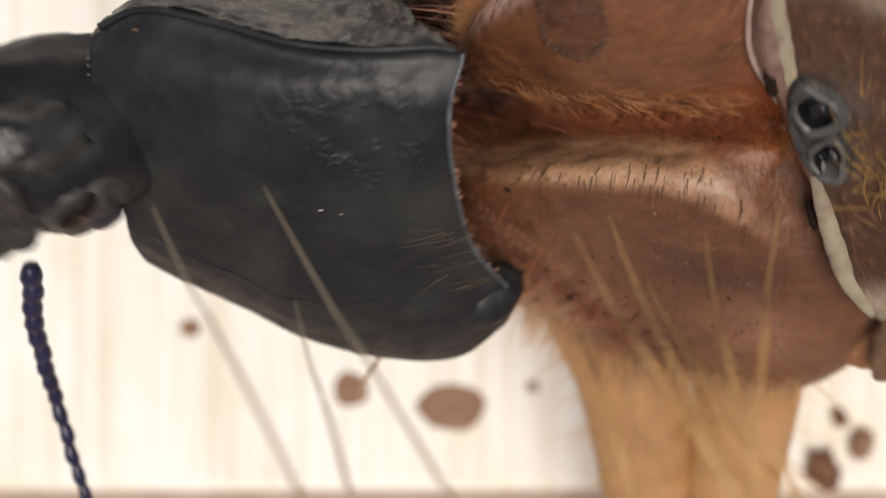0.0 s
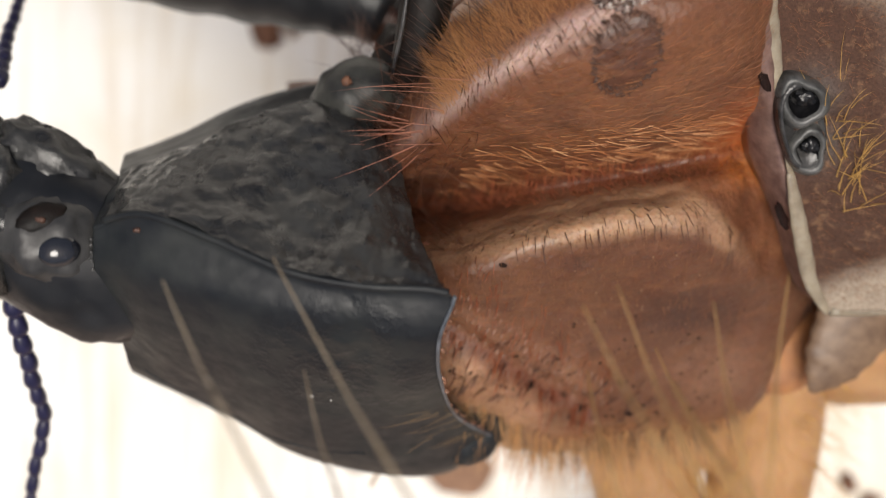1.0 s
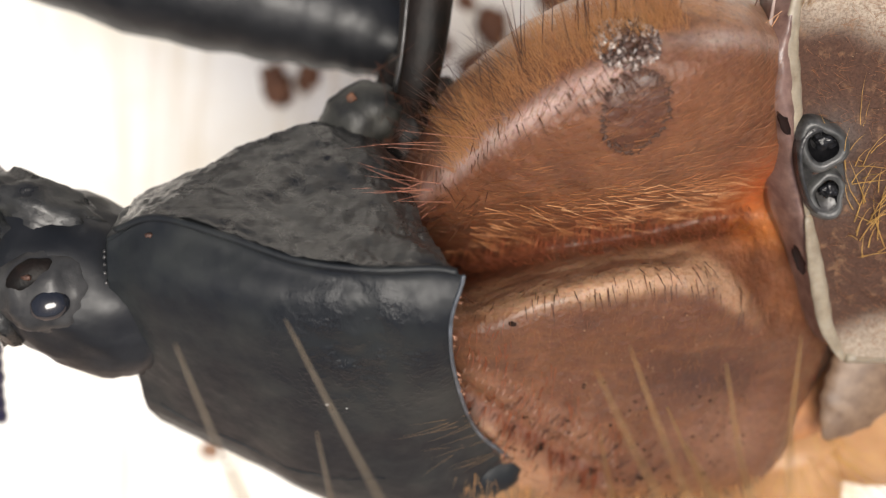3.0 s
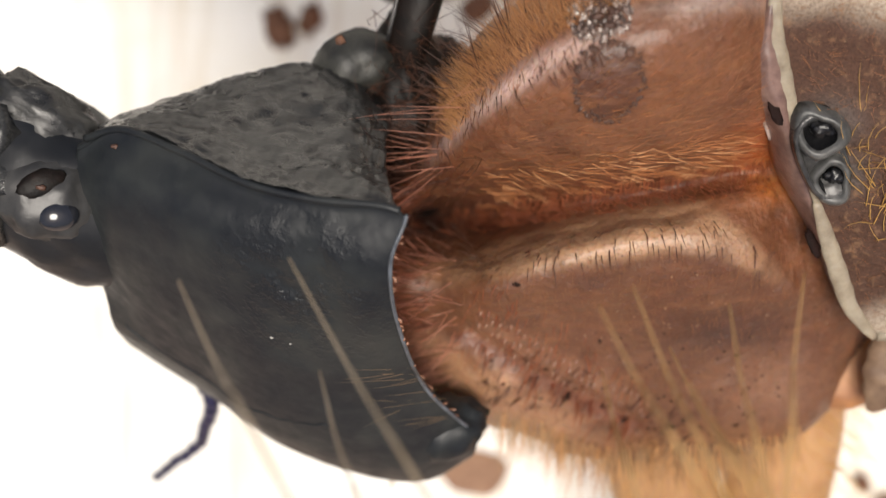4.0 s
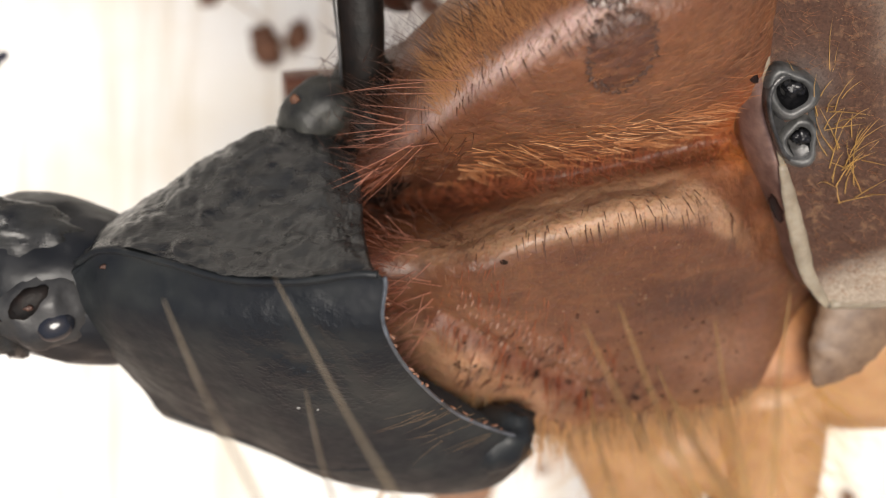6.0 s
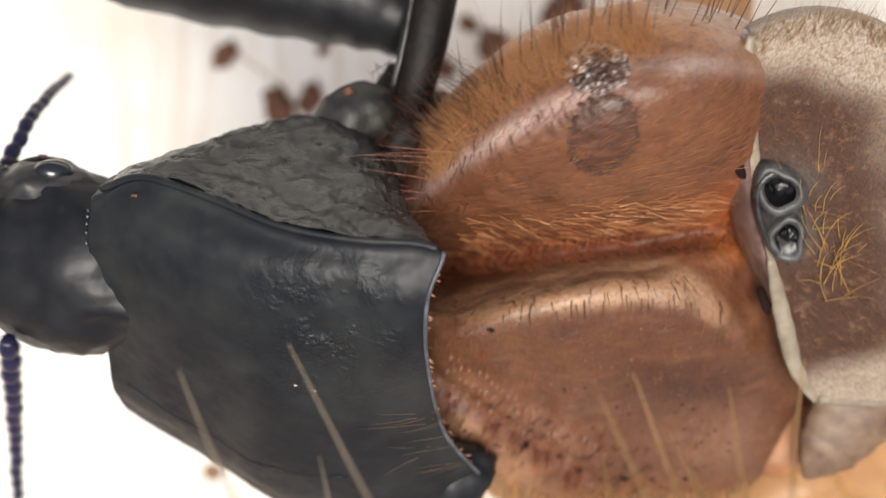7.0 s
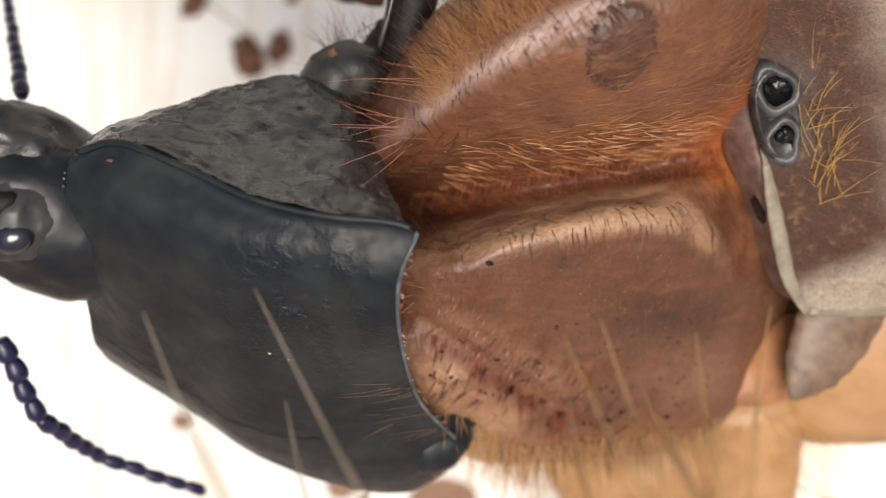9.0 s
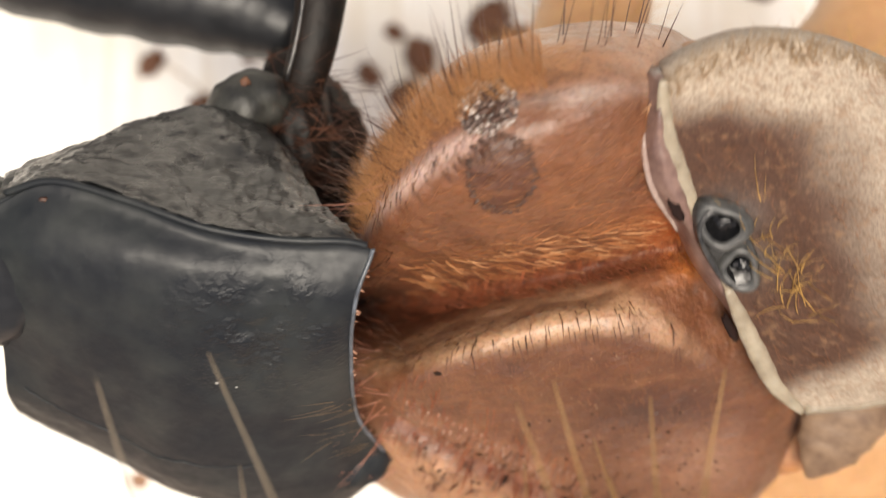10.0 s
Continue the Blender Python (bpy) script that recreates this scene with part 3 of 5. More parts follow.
    for n_row, (low, high) in enumerate(((8, 22), (30, 44), (52, 66))):
        for step in range(26):
            k, off = (step + 0.5 * (n_row % 2) + u(-0.25, 0.25)) / 26, u(low, high)
            p, n = thorax_spot(SEAM[0] + 340 * k + 0.515 * off, SEAM[1] - 205 * k + 0.857 * off)
            ridges.append(lump(p - THORAX_PIVOT - n * 0.4, (u(8, 13), u(2.0, 3.2), 2.6), 6, 8, 0.4, k * 90 + n_row, 1.05 + u(-0.2, 0.2)))
    part("seam_relief", *joined(*ridges), M_RIDGE, th, "short pale pinkish ridges above the lower seam", "stuff")
    fuzz("hem_fringe", 480, lambda: (lambda x: (x, -np.interp(x, (60, 150, 300, 640, 720), (415, 445, 515, 500, 455)) + u(-12, 50)))(u(90, 700)), (-0.15, -0.9, 0.0), 80, 0.9, M_HAIR_STRAW, "long straw-coloured fringe of the lower edge", lean=0.5, spread=0.25)
    # dark specks set into the flank
    for x, y, r in ((222, -351, 11), (300, -376, 10), (318, -392, 13), (340, -405, 12), (330, -372, 6), (430, -420, 9), (455, -405, 6), (120, -118, 7), (556, -420, 7), (262, -300, 5), (180, -290, 5)):
        p, n = thorax_spot(x, y)
        part("speck", *lump(p - THORAX_PIVOT, (r, r * 0.8, r * 0.25), 8, 12, 0.6, x), M_SPOT, th, "black speck in the skin")
    pores = []
    for _ in range(130):
        a = RNG.uniform(0, 1)
        p, n = thorax_spot(RNG.uniform(60, 640), -470 + 250 * a * a)
        pores.append(lump(p - THORAX_PIVOT - n * 1.0, (u(1.8, 5.5), u(1.8, 4.2), 2.2), 4, 7, 0.4, a * 50, u(0, 3)))
    part("pore_field", *joined(*pores), M_SPOT, th, "fine dark pores of the flank", "stuff")
    # tiny pale granules on the flank
    grains = []
    for _ in range(30):
        p, n = thorax_spot(u(180, 600), u(-300, -110))
        grains.append(lump(p - THORAX_PIVOT + n * 1.0, (1.5, 1.5, 1.3), 3, 5))
    part("granule_dust", *joined(*grains), M_GRAIN, th, "tiny pale granules", "stuff")

    # healed scar: a ring of dark flakes round a sunken brown disc, and a grey crust above it
    flakes = []
    for k in range(190):
        a = 2 * math.pi * k / 190
        a += u(-0.12, 0.12)
        rad = 0.97 + RNG.gauss(0, 0.055)
        p, n = thorax_spot(258 + 54 * rad * math.cos(a), 206 + 58 * rad * math.sin(a))
        flakes.append(lump(p - THORAX_PIVOT + n * 0.5, (u(1.5, 5.5), u(1, 3.2), u(0.8, 1.6)), 4, 7, 1.2, k * 1.7, u(0, 3.1)))
    part("scar_ring", *joined(*flakes), M_SCAR, th, "ring of dark flakes round a scar", "stuff")
    p, n = thorax_spot(258, 206)
    inner = []
    for k in range(16):
        q, _ = thorax_spot(258 + u(-36, 36), 206 + u(-40, 40))
        inner.append(lump(q - THORAX_PIVOT, (u(2, 5), u(1, 3), 1.0), 5, 8, 1.1, k + 40, u(0, 3)))
    part("scar_flake_rest", *joined(*inner), M_SCAR, th, "dark flakes inside the scar", "stuff")
    crust = []
    for k in range(330):
        a, rr = u(0, 6.28), 47 * math.sqrt(u(0, 1))
        q, n = thorax_spot(246 + rr * math.cos(a), 312 + rr * math.sin(a))
        crust.append(lump(q - THORAX_PIVOT + n * u(0, 15) * (1 - rr / 60), (u(2, 7), u(1.5, 4.5), u(1.0, 2.6)), 4, 6, 1.4, k * 1.3, u(0, 3)))
    # raised dark flakes put the darkness of the crust's hollow into colour
    core = []
    for k in range(26):
        a, rr = u(0, 6.28), 24 * math.sqrt(u(0, 1))
        q, n = thorax_spot(250 + rr * math.cos(a), 304 + rr * math.sin(a))
        core.append(lump(q - THORAX_PIVOT + n * u(6, 15), (u(4, 10), u(2, 5), u(1.5, 3)), 5, 8, 1.2, k * 2.1, u(0, 3)))
    part("crust_core", *joined(*core), M_SCAR, th, "dark hollow middle of the crust", "stuff")
    part("crust", *joined(*crust), M_SCAB, th, "flaky whitish grey crust above the scar", "stuff")

    # dark red plug run forward under the black collar to fill the gap seen
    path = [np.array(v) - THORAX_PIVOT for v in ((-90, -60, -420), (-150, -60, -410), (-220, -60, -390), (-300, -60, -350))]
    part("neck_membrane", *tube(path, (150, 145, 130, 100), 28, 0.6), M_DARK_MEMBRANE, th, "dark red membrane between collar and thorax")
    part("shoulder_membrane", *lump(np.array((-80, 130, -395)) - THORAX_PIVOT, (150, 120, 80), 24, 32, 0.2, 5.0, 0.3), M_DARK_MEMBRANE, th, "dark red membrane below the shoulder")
    specs = []
    for _ in range(220):
        specs.append((np.array((u(-90, 60), u(130, 340), -330)) - THORAX_PIVOT, around((-0.3, 0.5, 0.5), 0.35), u(50, 120), 0.9, around((0, 0, 0), 0.15)))
    part("membrane_hairs", *hairs(specs), M_HAIR_DARK, th, "long dark hairs of the shoulder membrane", "stuff")
    return th


thorax = build_thorax()

# ---- brown plate with pale rim and paired pits ----
P_F, P_E = np.array((509.0, 362.0, 236.0)), np.array((762.0, -247.0, -95.0))
P_U = (P_E - P_F) / np.linalg.norm(P_E - P_F)
P_R = np.array((1.0, 0, 0)) - P_U[0] * P_U
P_R /= np.linalg.norm(P_R)
P_N = np.cross(P_R, P_U)
P_N = P_N if P_N[2] > 0 else -P_N
P_M, P_H = (P_F + P_E) / 2, np.linalg.norm(P_E - P_F) / 2


def plate_point(p, q, lift=0.0):
    """p: -1 to 1 from far end to near end; q: 0 at the front rim to 1 at the rear."""
    near = 1 + 0.40 * math.sin(min(1, q * 1.15) * math.pi * 0.5) - 0.65 * q ** 3
    far = 1 + 0.5 * q - 2.5 * q ** 2
    wide = P_H * (near * (1 + p) + far * (1 - p)) / 2
    front = -14 * (1 - p * p) + 70 * max(0, abs(p) - 0.72) ** 1.5 * 2.2
    bulge = (1 - abs(p) ** 2.4) * (6 + 185 * math.sin(min(1, q * 1.15) * math.pi / 2)) * (0.64 + 0.36 * p) - 230 * q ** 3
    return P_M + P_U * (p * wide) + P_R * (front + q * 620) + P_N * (bulge - 6 + lift)


PITS = (((603, 126, 131), 33), ((637, 48, 83), 29))


def build_plate():
    nu, nv = 64, 56
    g = np.array([[plate_point(-1 + 2 * i / nu, (j / nv) ** 1.15) for j in range(nv + 1)] for i in range(nu + 1)])
    for i in range(nu + 1):
        for j in range(nv + 1):
            v = Vector(g[i, j] * 0.02)
            g[i, j] += P_N * (5 * noise.noise(v) + 2.5 * noise.noise(v * 4))
            for centre, radius in PITS:
                d = g[i, j] - np.array(centre) - P_R * 8
                g[i, j] -= P_N * 60 * soft(radius * 1.3, radius * 0.95, np.linalg.norm(d - P_N * d.dot(P_N)))
    top = g.reshape(-1, 3) - PLATE_PIVOT
    n = len(top)
    under = top - P_N * 60
    w = nv + 1
    faces = [(i * w + j, i * w + j + 1, (i + 1) * w + j + 1, (i + 1) * w + j) for i in range(nu) for j in range(nv)]
    faces += [tuple(reversed([k + n for k in f])) for f in faces]
    edge = [i * w for i in range(nu + 1)] + [nu * w + j for j in range(1, w)] + [i * w + nv for i in range(nu - 1, -1, -1)] + [j for j in range(nv - 1, 0, -1)]
    faces += [(a, b, b + n, a + n) for a, b in zip(edge, edge[1:] + edge[:1])]
    pig = []
    for i in range(nu + 1):
        for j in range(nv + 1):
            p, q = abs(-1 + 2 * i / nu), j / nv
            k = soft(0.28, 0.58, q + 0.52 * soft(0.5, 1.0, p) + 0.05 * noise.noise(Vector(g[i, j] * 0.015)))
            base = np.array((0.092, 0.040, 0.022)) * (1 - k) + np.array((0.52, 0.43, 0.335)) * k
            # greyer tone beside the pits
            pit_grey = max(math.exp(-(np.linalg.norm(g[i, j] - np.array(c) - P_R * 30) / (1.5 * r)) ** 2) for c, r in PITS)
            pig.append(base * (1 - 0.7 * pit_grey) + np.array((0.17, 0.16, 0.15)) * 0.7 * pit_grey)
    plate = part("shield_plate", list(top) + list(under), faces, M_PLATE, insect, "brown velvety shield plate with a pale rim and two black pits", skin_tone=pig + pig)

    def rim_curve(p0, p1, count):
        return [plate_point(p, 0.0) + P_N * 2 - P_R * 6 - PLATE_PIVOT for p in np.linspace(p0, p1, count)]
    for p0, p1, wide in ((-1.0, -0.28, 13), (-0.36, 0.2, 4), (0.12, 1.0, 15)):
        c = rim_curve(p0, p1, 34)
        r = [3 + wide * math.sin(math.pi * (0.05 + 0.9 * i / 33)) ** 0.7 * (1 + 0.05 * math.sin(i * 1.3 + p0)) for i in range(34)]
        part("rim", *tube(c, r, 14, 0.5), M_RIM, plate, "pale cream horny rim")
    side = [plate_point(1.0, q) - PLATE_PIVOT - P_N * 4 for q in np.linspace(0, 0.5, 16)]
    part("side_rim", *tube(side, [12 - 0.4 * i for i in range(16)], 8, 0.7), M_RIM, plate, "pale side rim")
    specs = []
    for _ in range(420):
        q = RNG.uniform(0.0, 0.55)
        root = plate_point(-1.0 + RNG.uniform(0, 0.12), q) - PLATE_PIVOT
        specs.append((root, around(-P_U * 0.7 + P_R * 0.3 + P_N * 0.3, 0.3), RNG.uniform(18, 46), 0.6, around((0, 0, 0), 0.2)))
    part("edge_fuzz", *hairs(specs), M_HAIR_TAN, plate, "pale fuzz along the far edge", "stuff")

    # shared dark basin, then two collared holes
    mid = (np.array(PITS[0][0]) + np.array(PITS[1][0])) / 2.0 + P_R * 6 - PLATE_PIVOT
    rings = []
    for k, h in ((1.0, -14), (0.94, 5), (0.84, 9), (0.66, -14), (0.3, -34), (0.02, -36)):
        rings.append([mid + P_N * h + k * (92 * math.cos(a) * P_U + (47 + 6 * math.sin(2 * a + 1)) * math.sin(a) * P_R) for a in np.linspace(0, 2 * math.pi, 44, endpoint=False)])
    part("pit_basin", *skin(np.array(rings)), M_BASIN, plate, "dark grey glossy hollow round the pits")
    specs = []
    for _ in range(9):
        root = plate_point(RNG.uniform(-0.95, -0.72), 0.0) - P_R * RNG.uniform(10, 30) - P_N * 10 - PLATE_PIVOT
        specs.append((root, around(-P_R * 0.7 - P_N * 0.1 + P_U * 0.5, 0.4), RNG.uniform(35, 65), 0.8, around((0, 0, 0), 0.1)))
    part("rim_hairs", *hairs(specs), M_HAIR_PALE, plate, "pale hairs at the upper end of the rim", "stuff")

    # pits: raised grey collars round deep black holes
    for (x, y, z), r in PITS:
        c = np.array((x, y, z), float) + P_N * 17 + P_R * 8 - PLATE_PIVOT
        axis = P_N * 0.93 - P_R * 0.25 + np.array((0, 0.05, 0.2))
        axis /= np.linalg.norm(axis)
        e1 = np.cross(axis, P_R)
        e1 /= np.linalg.norm(e1)
        e2 = np.cross(axis, e1)
        prof = [(1.4, -34), (1.28, -18), (1.14, -9), (1.0, -6), (0.84, -8), (0.72, -14)]
        inside = [(0.75, -11), (0.68, -17), (0.58, -27), (0.35, -34), (0.1, -36)]
        for name, pr, mat, lab in (("pit_collar", prof, M_PIT_RIM, "uneven mottled grey collar of a pit"), ("pit", inside, M_PIT, "deep black pit")):
            rings = np.array([[c + axis * h + r * k * (1 + 0.11 * math.sin(2 * a + x) + 0.09 * math.sin(3 * a + y) + 0.025 * math.sin(5 * a + x)) * (1.18 * math.cos(a) * e1 + math.sin(a) * e2) for a in np.linspace(0, 2 * math.pi, 40, endpoint=False)] for k, h in pr])
            nu2, nv2 = rings.shape[:2]
            f = [(i * nv2 + j, i * nv2 + (j + 1) % nv2, (i + 1) * nv2 + (j + 1) % nv2, (i + 1) * nv2 + j) for i in range(nu2 - 1) for j in range(nv2)]
            if name == "pit":
                f.append(tuple(range((nu2 - 1) * nv2, nu2 * nv2)))
            part(name, rings.reshape(-1, 3), f, mat, plate, lab)
        part("pit_skin", *lump(c - axis * 20 + e1 * r * 0.2 - e2 * r * 0.25, (r * 0.62, r * 0.5, 14), 14, 20, 0.5, x), M_PIT, plate, "glossy black skin inside the pit")
    # collar skin between plate and thorax, widest beside the pale upper rim
    def fold_width(p):
        return 16 + 38 * math.exp(-((p + 0.55) / 0.34) ** 2) + 24 * math.exp(-((p - 0.02) / 0.3) ** 2)

    def fold_dip(p):
        return 62 - 56 * math.exp(-((p + 0.62) / 0.42) ** 2)

    def fold_top(p):
        return 16 - 18 * math.exp(-((p + 0.62) / 0.42) ** 2)
    strip = []
    for p in np.linspace(-1.0, 0.95, 60):
        row = []
        for k in np.linspace(0, 1, 12):
            v = plate_point(p, 0.0) - P_R * (2 + fold_width(p) * k) - P_N * (fold_top(p) + fold_dip(p) * k * k - 16 * math.sin(math.pi * k)) - PLATE_PIVOT
            w = Vector(v * 0.03)
            row.append(v + P_N * (5 * noise.noise(w) + 3 * noise.noise(w * 2.7)))
        for k in np.linspace(1, 0, 12):
            v = plate_point(p, 0.0) - P_R * (2 + fold_width(p) * k) - P_N * (52 + fold_dip(p) * k * k) - PLATE_PIVOT
            row.append(v)
        strip.append(row)
    part("fold", *skin(np.array(strip)), M_MEMBRANE, plate, "pinkish wrinkled fold of skin along the rim")
    lip = [plate_point(p, 0.0) - P_R * (2 + fold_width(p)) - P_N * (fold_top(p) - 4 + fold_dip(p)) - PLATE_PIVOT for p in np.linspace(-0.98, -0.2, 30)]
    part("fold_edge", *tube(lip, [2 + 3.5 * math.sin(math.pi * (0.08 + 0.84 * k / 29)) for k in range(30)], 10, 0.7), M_FOLD_EDGE, plate, "pale pinkish edge of the fold")
    for p, s, off in ((-0.42, 26, 34), (0.36, 26, 30)):
        c = plate_point(p, 0.0) - P_R * off - P_N * (-14 if p < 0 else 9) - PLATE_PIVOT
        part("dark_mark", *lump(c - P_N * 1.5, (s * 0.34, s * 1.0, 2.6), 12, 18, 0.35, p * 9, 0.35), M_DARK_MEMBRANE, plate, "dark mark on the fold")
    # hair on the plate
    specs = []
    for _ in range(46):
        p, q = RNG.uniform(-0.22, 0.42), RNG.uniform(0.1, 0.2)
        root = plate_point(p, q) - PLATE_PIVOT
        specs.append((root, around(P_N * 0.4 - P_R * 0.05 - P_U * 0.75, 0.32), RNG.uniform(70, 140), 1.1, around((0.16, -0.06, 0), 0.06)))
    part("golden_tuft", *hairs(specs), M_HAIR_GOLD, plate, "golden hairs beside the pits", "stuff")
    specs = []
    for _ in range(1700):
        p, q = RNG.uniform(-0.9, 0.9), RNG.uniform(0.03, 0.6)
        root = plate_point(p, q) - PLATE_PIVOT
        specs.append((root, around(P_N * 0.2 + P_R * 0.5 + P_U * 0.3, 0.4), RNG.uniform(10, 26), 0.45, around((0, 0, 0), 0.05)))
    part("plate_hairs", *hairs(specs), M_DOWN, plate, "short brown hairs of the plate", "stuff")
    # amber lobe under the near corner and the far corner
    leaf = spline([np.array(v) - PLATE_PIVOT for v in ((940, -170, -160), (893, -268, -196), (850, -345, -222), (815, -402, -243))], 22)
    part("lower_flap", *tube(leaf, [float(np.interp(k, (0, 8, 14, 19, 21), (88, 84, 62, 26, 5))) + 2.5 * math.sin(k * 1.9) for k in range(22)], 22, 0.3), M_FLAP, plate, "greyish brown pointed flap under the plate's corner")
    part("lower_lobe", *lump(np.array((820, -312, -330)) - PLATE_PIVOT, (135, 92, 40), 26, 36, 0.1, 2.0, 0.35), M_AMBER_LOBE, plate, "amber membrane under the plate's corner")
    part("upper_lobe", *lump(np.array((605, 400, 60)) - PLATE_PIVOT, (62, 40, 40), 20, 28, 0.15, 5.0, 0.3), M_AMBER_LOBE, plate, "amber knob beyond the plate's corner")
    return plate


shield = build_plate()


# ---- black pronotum ----
RING = 260
def pronotum_grid():
    pv = PRONOTUM_PIVOT
    rows = [
        [(185, 375, 90), (184, 393, 88), (188, 450, 78), (212, 540, 10), (240, 620, -80), (262, 690, -165), (300, 700, -300), (260, 480, -380), (240, 330, -300), (228, 310, -120), (225, 311, -20), (203, 332, 35), (188, 364, 84)],
        [(275, 328, 140), (271, 348, 131), (275, 450, 130), (290, 560, 50), (310, 650, -60), (335, 722, -180), (350, 720, -320), (340, 480, -400), (340, 290, -330), (335, 270, -140), (330, 266, -20), (305, 288, 60), (284, 317, 132)],
        [(400, 355, 172), (399, 373, 161), (400, 460, 165), (405, 570, 90), (420, 680, -30), (450, 772, -190), (460, 760, -340), (450, 480, -420), (440, 240, -350), (435, 222, -160), (430, 218, -40), (418, 280, 72), (408, 344, 162)],
        [(530, 393, 197), (530, 411, 184), (525, 480, 180), (525, 590, 110), (540, 720, -20), (560, 828, -200), (570, 800, -360), (560, 480, -420), (560, 205, -360), (550, 186, -180), (545, 182, -70), (548, 290, 62), (538, 381, 186)],
        [(660, 405, 210), (660, 423, 198), (655, 490, 185), (655, 600, 110), (680, 740, -30), (700, 857, -215), (700, 830, -380), (680, 500, -420), (650, 225, -370), (643, 195, -190), (640, 190, -90), (665, 300, 60), (664, 393, 198)],
        [(770, 400, 214), (770, 418, 204), (755, 500, 188), (760, 610, 105), (800, 720, -40), (830, 850, -230), (820, 830, -380), (760, 520, -400), (700, 265, -370), (692, 235, -190), (690, 230, -90), (722, 320, 60), (762, 390, 198)],
        [(820, 408, 212), (822, 424, 206), (803, 500, 184), (812, 600, 95), (850, 705, -60), (925, 775, -225), (880, 800, -370), (790, 540, -390), (720, 290, -360), (717, 262, -190), (715, 258, -80), (742, 325, 52), (795, 390, 192)],
    ]
    return loft([[at(a, b, 1.1 * c, pv) for a, b, c in r] for r in rows], 150, RING)


PG = pronotum_grid()
PN = grid_normals(PG)


def pronotum_spot(px, py):
    b = at(px, py, 60, PRONOTUM_PIVOT)
    d = (PG[:, :, 0] - b[0]) ** 2 + (PG[:, :, 1] - b[1]) ** 2 + np.where(PN[:, :, 2] > 0.02, 0, 4e4)
    i, j = np.unravel_index(np.argmin(d), d.shape)
    return onto(PG[i, j], PN[i, j], b[0], b[1]), PN[i, j]


def build_pronotum():
    pv0 = PRONOTUM_PIVOT
    g = PG.copy()
    for i in range(g.shape[0]):
        for j in range(g.shape[1]):
            v = Vector(g[i, j] * 0.014)
            upper = 1.0 if j > RING * 0.72 else 0.25
            q = g[i, j] - np.array((58, -60, 150))
            worn = math.exp(-(q[0] / 75) ** 2 - (q[1] / 120) ** 2) if j < RING * 0.4 else 0.0
            w = Vector(g[i, j] * 0.024)
            dent = 6 * noise.noise(w) - 5 * max(0, noise.noise(w * 2.3) - 0.15)
            g[i, j] += PN[i, j] * (upper * (5 * noise.noise(v) + 3 * noise.noise(v * 3.3)) + worn * dent)
    pts, faces = skin(g)
    pts[-1] = pts[-1] + np.array((-230.0, 0, -30))     # hollow behind the rear lip
    pn = part("pronotum", pts, faces, M_BLACK, insect, "black saddle-shaped collar plate with a sharp keel")
    # wrinkled upper saddle laid over the far slope
    a, b = int(RING * 9.7 / 13), int(RING * 12.5 / 13)
    cols = range(a, b)
    s = np.array([[g[i, j] + PN[i, j] * (7 + 6 * noise.noise(Vector(g[i, j] * 0.02)) + 2.5 * noise.noise(Vector(g[i, j] * 0.06)) + 1.6 * noise.noise(Vector(g[i, j] * 0.15))) for j in cols] for i in range(5, 147)])
    nu, nv = s.shape[:2]
    top = list(s.reshape(-1, 3))
    low = [p - np.array((0, 0, 14.0)) for p in top]
    n = len(top)
    f = [(i * nv + j, i * nv + j + 1, (i + 1) * nv + j + 1, (i + 1) * nv + j) for i in range(nu - 1) for j in range(nv - 1)]
    edge = [i * nv for i in range(nu)] + [(nu - 1) * nv + j for j in range(1, nv)] + [i * nv + nv - 1 for i in range(nu - 2, -1, -1)] + [j for j in range(nv - 2, 0, -1)]
    f += [(p, q, q + n, p + n) for p, q in zip(edge, edge[1:] + edge[:1])]
    part("saddle", top + low, f, M_ROUGH, pn, "wrinkled dull black saddle above the keel")
    for px, py, z, r in ((322, 268, -30, 8), (372, 244, -34, 7), (428, 220, -48, 11), (476, 204, -58, 8), (540, 186, -80, 10), (590, 186, -84, 8)):
        part("tubercle", *lump(at(px, py, 1.1 * z, pv0), (r * 1.5, r, r), 8, 12, 0.5, px * 0.1), M_ROUGH, pn, "small black tubercle on the saddle's edge")
    # keel: bead along the ridge
    keel = spline([at(a, b, 1.1 * c, PRONOTUM_PIVOT) for a, b, c in ((200, 352, 108), (275, 327, 142), (400, 354, 175), (530, 392, 199), (660, 404, 212), (770, 399, 217), (815, 404, 214))], 50)
    part("keel", *tube(keel, [6.5] * 50, 10), M_BLACK, pn, "raised keel line")
    # rear margin: thin pale lip with a row of small teeth
    edge = [g[-1, j] for j in range(8, 104, 2)]
    part("rear_lip", *tube([p + np.array((2.0, 0, 2.0)) for p in edge], [3.8] * len(edge), 8), M_LIP, pn, "thin grey-blue lip of the rear edge")
    teeth = [lump(edge[k] + np.array((RNG.uniform(3, 9), RNG.uniform(-5, 5), -2)), (RNG.uniform(2.5, 6.5), RNG.uniform(1.6, 4), 3.0), 4, 7, 0.8, k, RNG.uniform(-0.6, 0.3)) for k in range(10, 42) if RNG.random() < 0.62]
    part("teeth", *joined(*teeth), M_RIDGE, pn, "row of tiny pale teeth behind the lip", "stuff")
    # front margin teeth
    fr = [g[0, j] for j in range(20, 62, 5)]
    part("front_teeth", *joined(*[lump(p - np.array((3.0, 0, 0)), (3, 3.2, 3), 4, 6, 0.4, p[1]) for p in fr]), M_COLLAR, pn, "fine beads along the front edge", "stuff")
